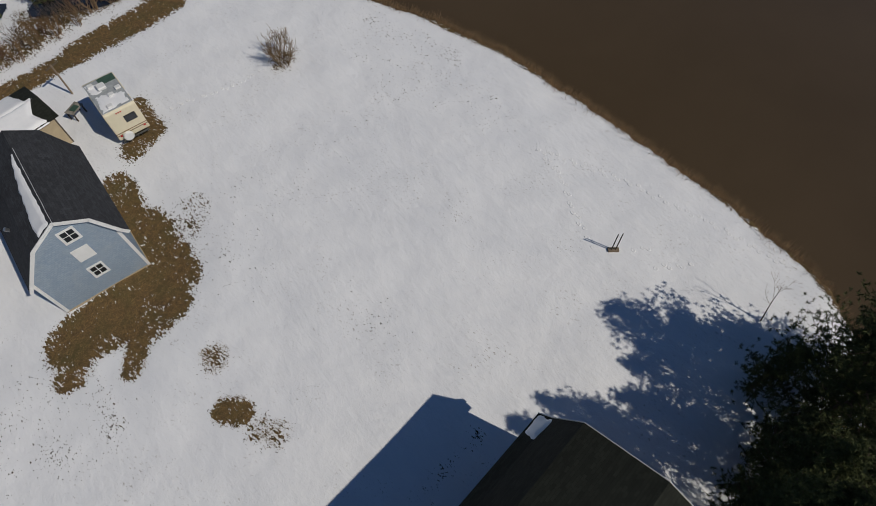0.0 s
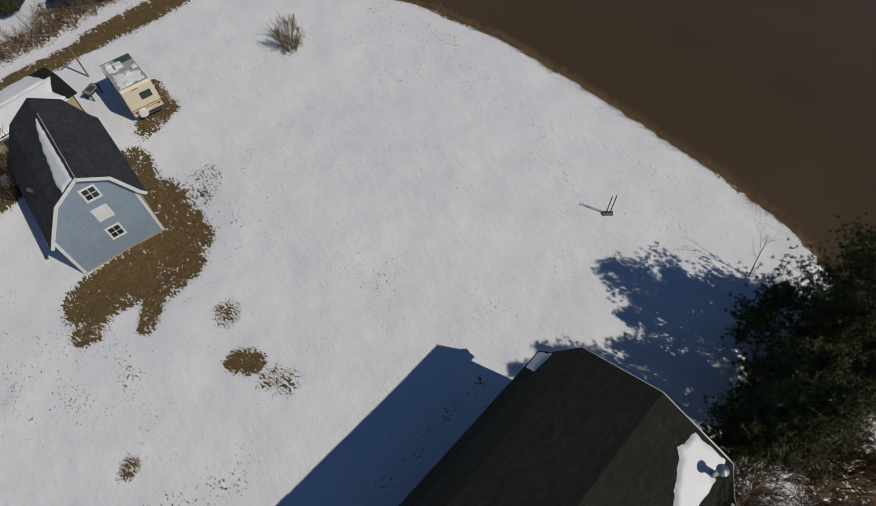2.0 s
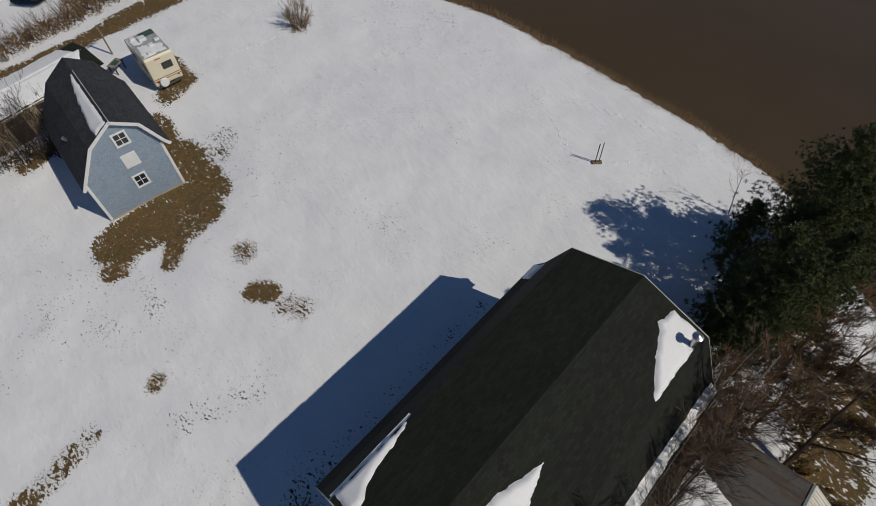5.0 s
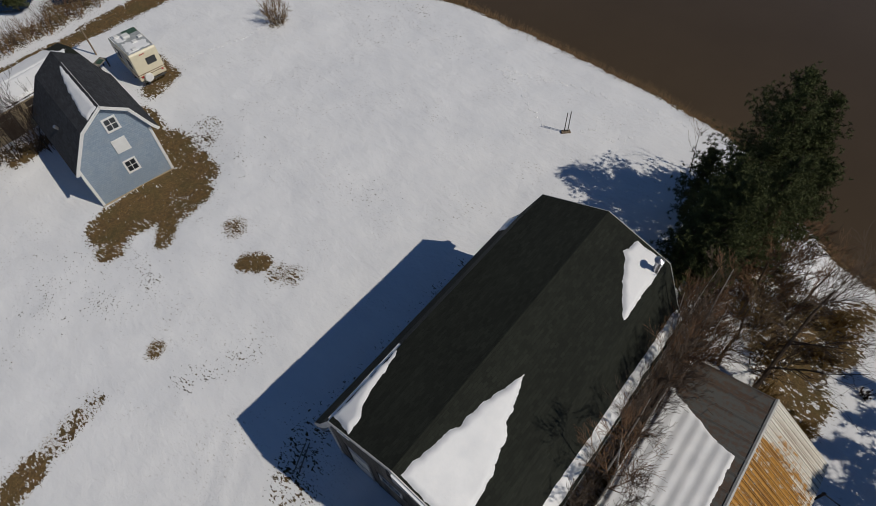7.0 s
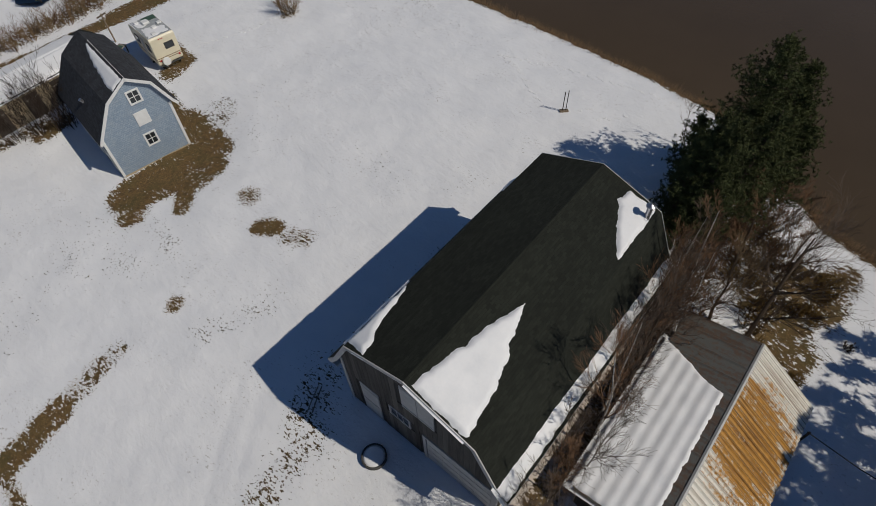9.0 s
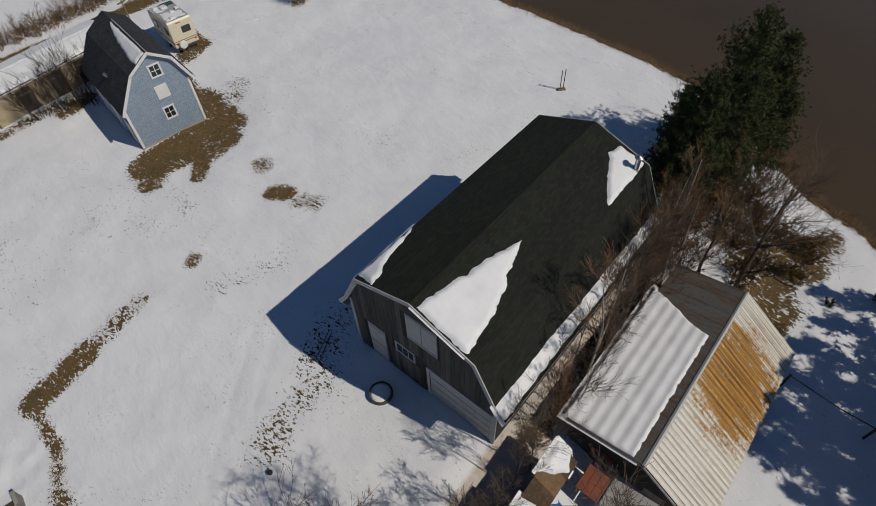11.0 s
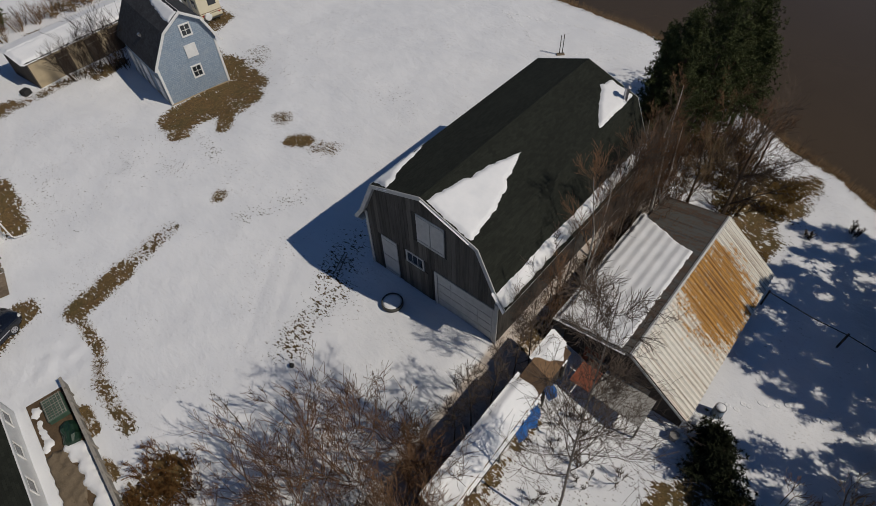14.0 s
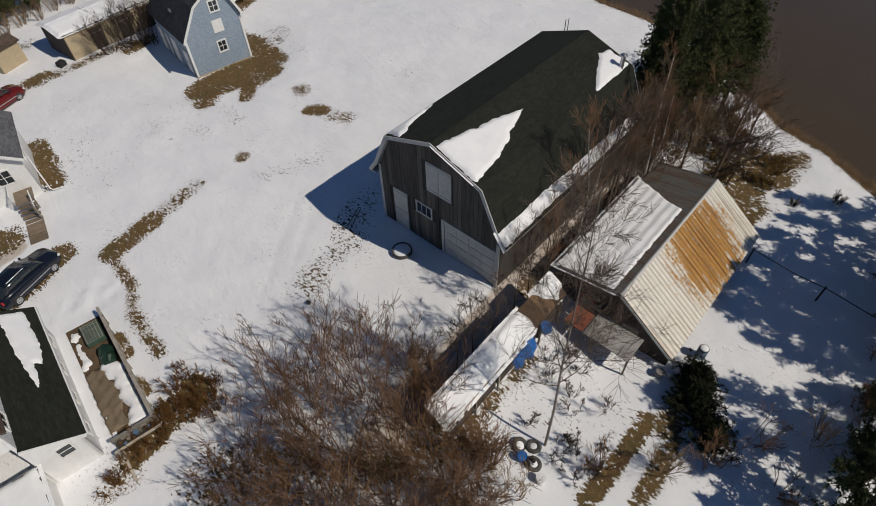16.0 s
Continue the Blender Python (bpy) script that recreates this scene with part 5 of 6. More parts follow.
    for i in range(34):
        x = -12 + i * 0.92
        y = 51.2 + 0.05 * x + 1.1 * lump(x, 2, 0.8, 3) + (i % 2) * 1.3
        bush("creek_bush", x, y, gz(x, y), 2.1, 1.9, 15, 210 + i, "pale leafless bush along the creek", ("paletwig", "twig", "reed", "greytwig")[i % 4], "bushes along the creek", 1, 6)
    for i, (x, y, h) in enumerate(((-9.92, 53.87, 5.0), (-7.81, 53.51, 4.2), (-12.04, 52.89, 4.6))):
        conifer("small_conifer", x, y, gz(x, y), h, 1.9, 311 + i, "dark evergreen among the creek bushes", dense=1.4, tuft=0.3)
    conifer("small_conifer", 10.35, 56.98, gz(10.35, 56.98), 4.2, 1.8, 301, "dark evergreen beyond the creek", dense=1.6, tuft=0.3)
    conifer("small_conifer", 5.27, 57.75, 0, 3.4, 1.6, 302, "dark evergreen beyond the creek", dense=1.6, tuft=0.3)


build_trees()


def build_tufts():
    """Dead reeds along the bank and dead grass over the melted ground."""
    g = random.Random(5)
    st = Strands()
    for k in range(9000):
        y = g.uniform(-26, 36)
        x = bank_x(y) + 0.5 * lump(3, y, 0.5, 5) + 0.25 * lump(0, y, 1.7, 6) + g.gauss(0.35, 0.4)
        z = ground_z(x, y)
        h = g.uniform(0.25, 0.75)
        p = Vector((x, y, z - 0.03))
        q = p + Vector((g.gauss(0.1, 0.22), g.gauss(0, 0.22), h))
        st.add(p, q, 0.012, 0.004)
    ob = new("reeds", st.raw("reeds", "reed"))
    tagged(ob, "dead brown reeds along the river bank", "reeds", kind="stuff")
    st = Strands()
    count = 0
    while count < 26000:
        (ax, ay), (bx, by), r, much = BARE[g.randrange(len(BARE))]
        if much < 0.6:
            continue
        t, a, d = g.random(), g.uniform(0, math.tau), r * 1.25 * math.sqrt(g.random())
        x, y = ax + (bx - ax) * t + d * math.cos(a), ay + (by - ay) * t + d * math.sin(a)
        count += 1
        if bare_at(x, y) + 0.5 * lump(x, y, 2.5, 3) < 0.42:
            continue
        p = Vector((x, y, ground_z(x, y) - 0.02))
        st.add(p, p + Vector((g.gauss(0, 0.09), g.gauss(0, 0.09), g.uniform(0.04, 0.14))), 0.012, 0.004)
    ob = new("dead_grass", st.raw("dead_grass", "grass"))
    tagged(ob, "flattened dead grass where snow has melted", "grass", kind="stuff")


build_tufts()


# ---- camper trailer ----
def loft(sections):
    """A closed skin over rings of equal length."""
    n = len(sections[0])
    v = [p for s in sections for p in s]
    f = [(i * n + k, i * n + (k + 1) % n, (i + 1) * n + (k + 1) % n, (i + 1) * n + k) for i in range(len(sections) - 1) for k in range(n)]
    return v, f + [tuple(range(n - 1, -1, -1)), tuple(range(len(v) - n, len(v)))]


def wheel(parent, x, y, z, r, w, axis="y"):
    """A wheel whose axle lies along x or y."""
    def ring(rr, off):
        return [(x + rr * math.cos(a), y + off, z + rr * math.sin(a)) if axis == "y" else (x + off, y + rr * math.cos(a), z + rr * math.sin(a)) for a in [k * math.tau / 20 for k in range(20)]]
    tyre = part("wheel", loft([ring(r * 0.86, -w / 2), ring(r, -w / 2 + 0.03), ring(r, w / 2 - 0.03), ring(r * 0.86, w / 2)]), "black", parent, "black tyre")
    part("rim", loft([ring(r * 0.6, -w / 2 - 0.012), ring(r * 0.66, -w / 2 + 0.02), ring(r * 0.66, w / 2 - 0.02), ring(r * 0.6, w / 2 + 0.012)]), "chrome", tyre)
    for k in range(5):
        a = k * math.tau / 5
        c, s = math.cos(a) * r * 0.38, math.sin(a) * r * 0.38
        o = w / 2 + 0.014
        part("spoke", box(x + c - 0.03, x + c + 0.03, y - o, y + o, z + s - 0.03, z + s + 0.03) if axis == "y" else box(x - o, x + o, y + c - 0.03, y + c + 0.03, z + s - 0.03, z + s + 0.03), "black", tyre)


def build_camper():
    b = thing("camper", 6.15, 36.4, 0, -0.165, "cream camper trailer with a snow-streaked roof", "camper")
    L, w = 4.2, 1.14
    prof = [(0.0, 0.55), (0.0, 2.85), (0.12, 3.02), (L - 0.5, 3.0), (L - 0.08, 2.8), (L + 0.05, 2.1), (L - 0.35, 0.75), (L - 0.6, 0.55)]
    part("body", prism(prof, "x", -w, w), "cream", b, "cream ribbed shell", bevel=0.04)
    for z in (0.95, 1.12):
        part("stripe", join(box(-w - 0.012, w + 0.012, -0.012, 0.02, z, z + 0.05)), "brown", b)
        for s in (-1, 1):
            lo, hi = sorted((s * (w - 0.02), s * (w + 0.012)))
            part("stripe", box(lo, hi, 0.02, L - 0.5, z, z + 0.05), "brown", b)
    win = part("window", box(-0.05, 0.78, -0.03, 0.02, 1.72, 2.32), "black", b, "dark rounded rear window", bevel=0.02)
    part("pane", box(0.02, 0.71, -0.04, -0.03, 1.79, 2.25), "glass", win)
    for y0, y1 in ((0.5, 1.2), (2.6, 3.4)):
        q = part("window", box(-w - 0.03, -w + 0.02, y0, y1, 1.6, 2.3), "black", b, bevel=0.015)
        part("pane", box(-w - 0.04, -w - 0.03, y0 + 0.06, y1 - 0.06, 1.66, 2.24), "glass", q)
    q = part("door", box(-w - 0.03, -w + 0.02, 1.6, 2.25, 0.65, 2.5), "dullwhite", b, bevel=0.015)
    part("handle", box(-w - 0.06, -w - 0.03, 1.68, 1.76, 1.5, 1.56), "chrome", q)
    q = part("window", box(w - 0.02, w + 0.03, 1.0, 1.9, 1.6, 2.3), "black", b, bevel=0.015)
    part("pane", box(w + 0.03, w + 0.04, 1.06, 1.84, 1.66, 2.24), "glass", q)
    part("roof_deck", box(-w + 0.06, w - 0.06, 0.12, L - 0.55, 3.03, 3.05), "roofskin", b, "stained grey roof skin")
    for k, (x, y) in enumerate(((0.15, 1.5), (-0.35, 0.5), (0.8, 1.9), (-0.7, 3.2))):
        part("roof_vent", box(x - 0.2, x + 0.2, y - 0.18, y + 0.18, 3.05, 3.2), "white", b, bevel=0.03)
    part("roof_unit", box(-0.4, 0.2, 2.3, 2.95, 3.05, 3.3), "white", b, "white roof air unit", bevel=0.06)
    part("tarp_patch", box(-0.1, w - 0.08, 2.9, L - 0.55, 3.052, 3.075), "green", b, "faded green tarp corner", bevel=0.008)
    for x in (-0.35, -0.2, -0.05):
        part("marker_lamp", box(x, x + 0.1, -0.03, 0.0, 2.72, 2.8), "lamp_red", b)
    for x in (-0.95, 0.8):
        part("tail_lamp", box(x, x + 0.16, -0.035, 0.0, 0.85, 1.0), "lamp_red", b, "red tail lamp")
    part("bumper", box(-0.95, 1.0, -0.22, -0.12, 0.48, 0.6), "tyregrey", b, "grey metal bumper", bevel=0.02)
    spare = tube([(-0.45, -0.3, 0.82), (-0.45, -0.08, 0.82)], 0.36, 20)
    part("spare_wheel_cover", spare, "white", b, "round white spare wheel cover", bevel=0.03)
    for s in (-1, 1):
        wheel(b, s * (w - 0.12), 1.9, 0.33, 0.33, 0.2, "x")
    part("hitch", join(box(-0.06, 0.06, L - 0.6, L + 1.1, 0.45, 0.55)), "black", b)
    part("jack", tube([(0, L + 0.9, 0.0), (0, L + 0.9, 0.6)], 0.04, 8), "chrome", b)
    for s in (-1, 1):
        part("stabiliser", box(s * 0.8 - 0.05, s * 0.8 + 0.05, 0.3, 0.4, 0.0, 0.55), "black", b)
    m = b.matrix_basis
    snow_patch([(-0.9, 0.2), (0.9, 0.2), (0.9, 1.2), (0.2, 1.7), (-0.9, 1.9)], (0, 0.1, 3.05), (1, 0, 0), (0, 1, 0), 0.035, "thin melting snow on the camper roof", m, 0.1, 0.25)
    snow_patch([(-0.95, 2.3), (-0.3, 2.1), (0.0, 2.7), (-0.5, 3.3), (-0.95, 3.3)], (0, 0.1, 3.05), (1, 0, 0), (0, 1, 0), 0.03, "thin melting snow on the camper roof", m, 0.1, 0.2)


build_camper()


# ---- cars ----
def build_car(name, x, y, z, yaw, paint, label, L=4.55, w=0.88, h=1.45):
    b = thing(name, x, y, z, yaw, label, "car")

    def ring(u, half, z0, z1, r):
        return [(u, -half, z0 + r), (u, -half + r * 0.3, z0), (u, half - r * 0.3, z0), (u, half, z0 + r), (u, half, z1 - r), (u, half - r, z1), (u, -half + r, z1), (u, -half, z1 - r)]
    k = L / 4.55
    low = [(-2.27, 0.62, 0.45, 0.85, 0.12), (-2.15, 0.80, 0.28, 1.0, 0.12), (-1.4, 0.87, 0.2, 1.04, 0.12), (0.0, 0.88, 0.18, 1.0, 0.12), (1.0, 0.88, 0.2, 0.98, 0.12), (1.9, 0.84, 0.25, 0.86, 0.12), (2.2, 0.7, 0.36, 0.74, 0.12), (2.28, 0.55, 0.42, 0.66, 0.1)]
    part("body", loft([ring(u * k, a, z0, z1, r) for u, a, z0, z1, r in low]), paint, b, "glossy painted body", smooth=True)
    cab = [(-2.0, 0.66, 0.98, 1.08, 0.04), (-1.45, 0.66, 0.98, h, 0.1), (-0.2, 0.64, 0.98, h + 0.04, 0.12), (0.35, 0.64, 0.98, h - 0.02, 0.12), (1.15, 0.68, 0.96, 1.0, 0.02)]
    part("cabin", loft([ring(u * k, a, z0, z1, r) for u, a, z0, z1, r in cab]), "glass", b, "dark glass", smooth=True)
    top = [(-1.42, 0.6, h - 0.03, h + 0.012, 0.01), (-0.2, 0.6, h + 0.0, h + 0.055, 0.01), (0.32, 0.58, h - 0.05, h + 0.0, 0.01)]
    part("roof", loft([ring(u * k, a, z0, z1, r) for u, a, z0, z1, r in top]), paint, b, smooth=True)
    for s in (-1, 1):
        lo, hi = sorted((s * 0.66, s * 0.72))
        for u in (-1.35, -0.45, 0.38):
            part("pillar", box(u * k - 0.045, u * k + 0.045, *sorted((s * 0.6, s * 0.675)), 0.98, h - 0.06), paint, b)
        part("mirror", box(0.75 * k, 0.9 * k, *sorted((s * 0.88, s * 1.03)), 0.98, 1.1), paint, b, bevel=0.03)
        part("side_trim", box(-1.2 * k, 1.2 * k, *sorted((s * 0.87, s * 0.895)), 0.5, 0.56), "chrome", b, "thin bright trim")
        part("headlamp", box(2.0 * k, 2.2 * k, *sorted((s * 0.5, s * 0.78)), 0.6, 0.74), "lamp_clear", b, "clear headlamp", bevel=0.03)
        part("tail_lamp", box(-2.2 * k, -2.08 * k, *sorted((s * 0.55, s * 0.82)), 0.7, 0.95), "lamp_red", b, "red tail lamp", bevel=0.03)
        for u in (-1.38, 1.36):
            wheel(b, u * k, s * 0.79, 0.32, 0.33, 0.22, "y")
    for u in (-0.3,):
        for s in (-1, 1):
            part("roof_rail", tube([(-1.2 * k, s * 0.52, h + 0.09), (0.1, s * 0.52, h + 0.11)], 0.018, 6), "chrome", b)


build_car("car", -25.42, 15.9, 0.02, 0.335, "carblue", "dark blue estate car parked on muddy snow")
build_car("pickup_suv", -18.0, 37.4, 0.02, 0.3, "carred", "red car parked beside the sheds", 4.6, 0.88, 1.6)


# ---- long shed behind the small barn ----
def build_long_shed():
    b = thing("long_shed", -10.3, 39.5, 0, 0.03, "long low tan shed with a snow-covered roof", "shed")
    L, d = 13.2, 4.3
    part("front_wall", box(0.1, L - 0.1, 0.0, 0.12, -0.1, 2.4), "tanwall", b, "mottled tan plywood wall")
    part("back_wall", box(0.1, L - 0.1, d - 0.12, d, -0.1, 2.4), "tanwall", b)
    end = [(0, -0.1), (d, -0.1), (d, 2.4), (d / 2, 2.75), (0, 2.4)]
    part("end_wall", prism(end, "x", 0.0, 0.1), "darkwood", b, "dark end wall")
    part("end_wall", prism(end, "x", L - 0.1, L), "darkwood", b)
    for s in pitched([(-0.08, 2.44), (d / 2, 2.86), (d + 0.1, 2.44)], 0.1, -0.15, L + 0.3):
        part("roof_slope", s, "roof", b, "dark roofing edge")
    for u0, u1 in ((2.4, 3.6), (5.2, 6.4), (7.6, 9.6), (10.2, 11.4)):
        q = part("doorway", box(u0, u1, -0.03, 0.0, 0.0, 2.1), "darkwood", b, "dark board door")
        part("door_batten", box(u0 + 0.1, u1 - 0.1, -0.05, -0.03, 1.6, 1.7), "greywood", q)
    m = b.matrix_basis
    snow_patch([(-0.2, 0.05), (L - 0.5, 0.05), (L - 0.9, 1.1), (L - 0.3, 2.3), (-0.2, 2.3)], (0, -0.05, 2.46), (1, 0, 0), (0, 2.2, 0.42), 0.12, "snow blanket on the long shed's main roof pitch", m, 0.14, 0.1)
    snow_patch([(-0.2, 0.0), (L - 0.5, 0.0), (L - 1.0, 2.3), (-0.2, 2.3)], (0, d / 2, 2.88), (1, 0, 0), (0, 2.4, -0.46), 0.12, "snow blanket on the long shed's second roof pitch", m, 0.14, 0.1)
    part("crate", box(0, 0.7, 0, 0.6, 0, 0.5), "black", bevel=0.03, place=pose(-11.7, 39.2, 0, 0, 0, 20))
    tagged(bpy.data.objects["crate"], "black bin beside the long shed", "bin")
    s = thing("tool_shed", -14.5, 43.9, 0, 0.3, "small tan shed with a dark open side", "shed")
    part("wall", box(-1.3, 1.3, -1.0, 1.0, -0.1, 2.0), "tanwall", s)
    for q in pitched([(-1.2, 2.0), (0, 2.5), (1.2, 2.0)], 0.08, -1.5, 1.5):
        part("roof_slope", q, "roof_brown", s)
    part("door", box(1.3, 1.34, -0.8, 0.7, 0.0, 1.8), "darkwood", s)


build_long_shed()


# ---- white house at the yard's edge ----
HOUSE = pose(-27.71, 1.85, 0, 0, 0, 78.8)


def build_white_house():
    b = new("house")
    b.matrix_basis = HOUSE @ pose(0, 0.3, 0)
    tagged(b, "white two-level house with dark snow-streaked roofs", "house")
    # local x: along the eave away from the near gable; local -y: towards the garden
    L = 9.0
    part("side_wall", box(0.0, L, 0.1, 0.25, -0.2, 2.6), "white", b, "white clapboard wall")
    gab = [(0.1, -0.2), (2.1, -0.2), (2.1, 3.75), (0.1, 2.62)]
    part("gable_wall", prism(gab, "x", 0.0, 0.15), "white", b)
    part("gable_wall", prism(gab, "x", L - 0.15, L), "white", b)
    for s in pitched([(-0.15, 2.5), (2.1, 3.8)], 0.12, -0.2, L + 0.2):
        part("lower_roof", s, "roof", b, "dark shingled roof slope")
    part("fascia", box(-0.2, L + 0.2, -0.22, -0.151, 2.32, 2.5), "white", b)
    part("barge_board", trim_line((-0.15, 2.5), (2.1, 3.8), 0.18, 0.01, -0.26, -0.201, "x"), "white", b)
    for k in range(4):
        u = 0.8 + k * 2.2
        window(b, u, u + 0.9, 0.7, 2.1, 0.1, -1, "y", 0.08, (1, 2))
    window(b, 0.6, 1.4, 1.5, 2.4, 0.0, -1, "x", 0.08, (1, 2))
    # upper part
    part("upper_wall", box(0.0, L, 2.1, 2.25, -0.2, 5.3), "white", b, "white clapboard wall")
    up = [(2.1, 3.6), (6.5, 3.6), (6.5, 5.3), (4.3, 7.0), (2.1, 5.3)]
    part("upper_gable", prism(up, "x", 0.3, 0.45), "white", b)
    part("upper_gable", prism(up, "x", L - 0.45, L - 0.3), "white", b)
    part("rear_wall", box(0.3, L - 0.3, 6.4, 6.5, -0.2, 5.3), "white", b)
    for s in pitched([(1.8, 5.1), (4.3, 7.1), (6.8, 5.1)], 0.12, 0.0, L):
        part("upper_roof", s, "roof_brown", b, "brown shingled roof slope")
    for k in range(3):
        u = 0.9 + k * 2.6
        window(b, u, u + 1.1, 3.9, 4.9, 2.1, -1, "y", 0.08, (2, 1))
    # snow-covered porch at the near end
    part("porch_wall", box(-3.4, -0.02, 2.4, 5.6, -0.2, 1.95), "white", b)
    part("porch_roof", box(-3.6, -0.03, 2.2, 5.8, 1.95, 2.1), "roof_grey", b)
    m = b.matrix_basis
    snow_patch([(-3.6, 0.0), (-0.1, 0.0), (-0.1, 3.5), (-3.6, 3.5)], (0, 2.24, 2.12), (1, 0, 0), (0, 1, 0), 0.14, "snow on the house's flat porch roof", m, 0.16, 0.1)
    snow_patch([(8.9, 0.55), (8.9, 1.75), (7.0, 1.6), (5.4, 1.45), (3.2, 1.12), (3.7, 0.95), (4.9, 0.95), (4.7, 0.55), (6.6, 0.4)], (0, -0.15, 2.5), (1, 0, 0), (0, 2.25, 1.3), 0.1, "long tongue of snow on the house roof", m, 0.1, 0.1)


build_white_house()


def build_garden_box():
    """A fenced bed beside the house, full of snow, leaves and covered things."""
    b = new("garden_bed")
    b.matrix_basis = HOUSE
    tagged(b, "raised garden bed fenced with grey boards", "garden bed")
    for k in range(9):
        u = 0.0 + k * 0.97
        part("side_board", box(u, u + 0.96, -2.3, -2.22, -0.1, 0.75), "greywood", b)
        part("post", box(u, u + 0.09, -2.38, -2.3, -0.2, 0.9), "greywood", b)
    for k in range(6):
        w = -2.2 + k * 0.33
        part("rail_board", box(-0.1, 0.0, w, w + 0.3, -0.1, 0.7), "greywood", b)
    part("top_rail", box(-0.14, 0.02, -2.35, -0.2, 0.72, 0.8), "greywood", b)
    part("top_rail", box(0.0, 8.7, -2.36, -2.2, 0.76, 0.82), "greywood", b)
    part("bed_floor", box(0.0, 8.7, -2.22, -0.2, -0.1, 0.12), "soil", b, "dark soil and wet leaves")
    part("end_rail", box(-0.78, -0.68, -2.45, -0.15, 0.62, 0.72), "paleboard", b, "pale bare timber rail")
    for w in (-2.4, -1.3, -0.2):
        part("end_post", box(-0.77, -0.69, w, w + 0.08, -0.2, 0.62), "greywood", b)
    for k in range(4):
        part("shelf_board", box(-0.67 + 0.165 * k, -0.52 + 0.165 * k, -2.3, -0.3, 0.36, 0.4), "darkwood", b)
    rng = random.Random(15)
    m = b.matrix_basis
    for k, (edge, deep) in enumerate((([(0.3, 0.1), (4.9, 0.1), (5.2, 0.8), (5.0, 1.2), (4.2, 1.1), (3.4, 0.85), (2.6, 0.95), (1.6, 0.8), (1.0, 1.0), (0.3, 0.9)], 0.24), ([(5.6, 1.45), (6.8, 1.6), (8.3, 1.4), (8.4, 1.85), (6.2, 1.85), (5.2, 1.95)], 0.14), ([(0.2, 1.75), (2.4, 1.7), (2.2, 1.9), (0.3, 1.92)], 0.1))):
        snow_patch(edge, (0, -2.2, 0.12), (1, 0, 0), (0, 1, 0), deep, "lumpy snow lying in the garden bed", m, 0.14, 0.22)
    # odds and ends on the shelf at the bed's end
    for k in range(9):
        u, w, r = rng.uniform(-0.55, -0.2), -2.1 + 0.2 * k, rng.uniform(0.07, 0.13)
        pot = part("plant_pot", tube([(u, w, 0.4), (u, w, 0.42), (u, w, 0.4 + 1.7 * r), (u, w, 0.4 + 1.75 * r), (u, w, 0.44)], [r * 0.7, r * 0.75, r, r * 1.08, r * 0.6], 10), ("greywood", "bluegrey", "soil")[k % 3], place=m)
        tagged(pot, "small weathered plant pot on the bed's end shelf", "plant pot", "pots on the shelf")
    n = 9
    top = [(0.75 + 4.3 * i / 24, -1.3 + 0.2 * math.sin(i * 0.4) + (1.1 - 0.2 * math.sin(i * 0.4)) * j / 8, 0.2 + 0.12 * lump(i * 0.6, j * 0.9, 1.0, 4) + 0.05 * math.sin(i * 1.7 + j)) for i in range(25) for j in range(n)]
    quads = [(i * n + j, (i + 1) * n + j, (i + 1) * n + j + 1, i * n + j + 1) for i in range(24) for j in range(n - 1)]
    rim = [i * n for i in range(25)] + [24 * n + j for j in range(1, n)] + [i * n + n - 1 for i in range(23, -1, -1)] + [j for j in range(n - 2, 0, -1)]
    low = len(top)
    sheet = (top + [(u, w, z - 0.04) for u, w, z in top], quads + [tuple(low + k for k in reversed(q)) for q in quads] + [(p, q, low + q, low + p) for p, q in zip(rim, rim[1:] + rim[:1])])
    t = part("ground_sheet", sheet, "tansheet", smooth=True, place=m)
    tagged(t, "crumpled tan sheet spread over the garden bed", "ground sheet")
    t = part("plank", box(-2.3, -0.75, -0.42, -0.3, 0.02, 0.1), "paleboard", place=m)
    tagged(t, "pale bare plank lying on the ground by the bed", "plank")
    body = [[(u, -1.62 + r * math.cos(a) * (0.5 + 0.09 * math.sin(3 * a + u * 4)), 0.3 + r * math.sin(a) * (0.42 + 0.07 * math.sin(5 * a + u * 7))) for a in [k * math.tau / 18 for k in range(18)]] for u, r in ((4.75, 0.2), (4.8, 0.55), (5.1, 0.85), (5.4, 0.8), (5.7, 0.92), (6.1, 0.6), (6.25, 0.25))]
    t = part("plastic_cover", loft(body), "darkgreen", smooth=False, place=m)
    tagged(t, "crumpled dark green plastic cover in the garden bed", "cover")
    c = new("mesh_crate")
    c.matrix_basis = m
    tagged(c, "faded green mesh-covered crate in the garden bed", "crate")
    part("box", box(6.7, 8.2, -1.95, -0.95, 0.12, 0.5), "green", c, bevel=0.04)
    for k in range(9):
        part("mesh_bar", box(6.74 + 0.17 * k, 6.77 + 0.17 * k, -1.93, -0.97, 0.5, 0.515), "greywood", c)
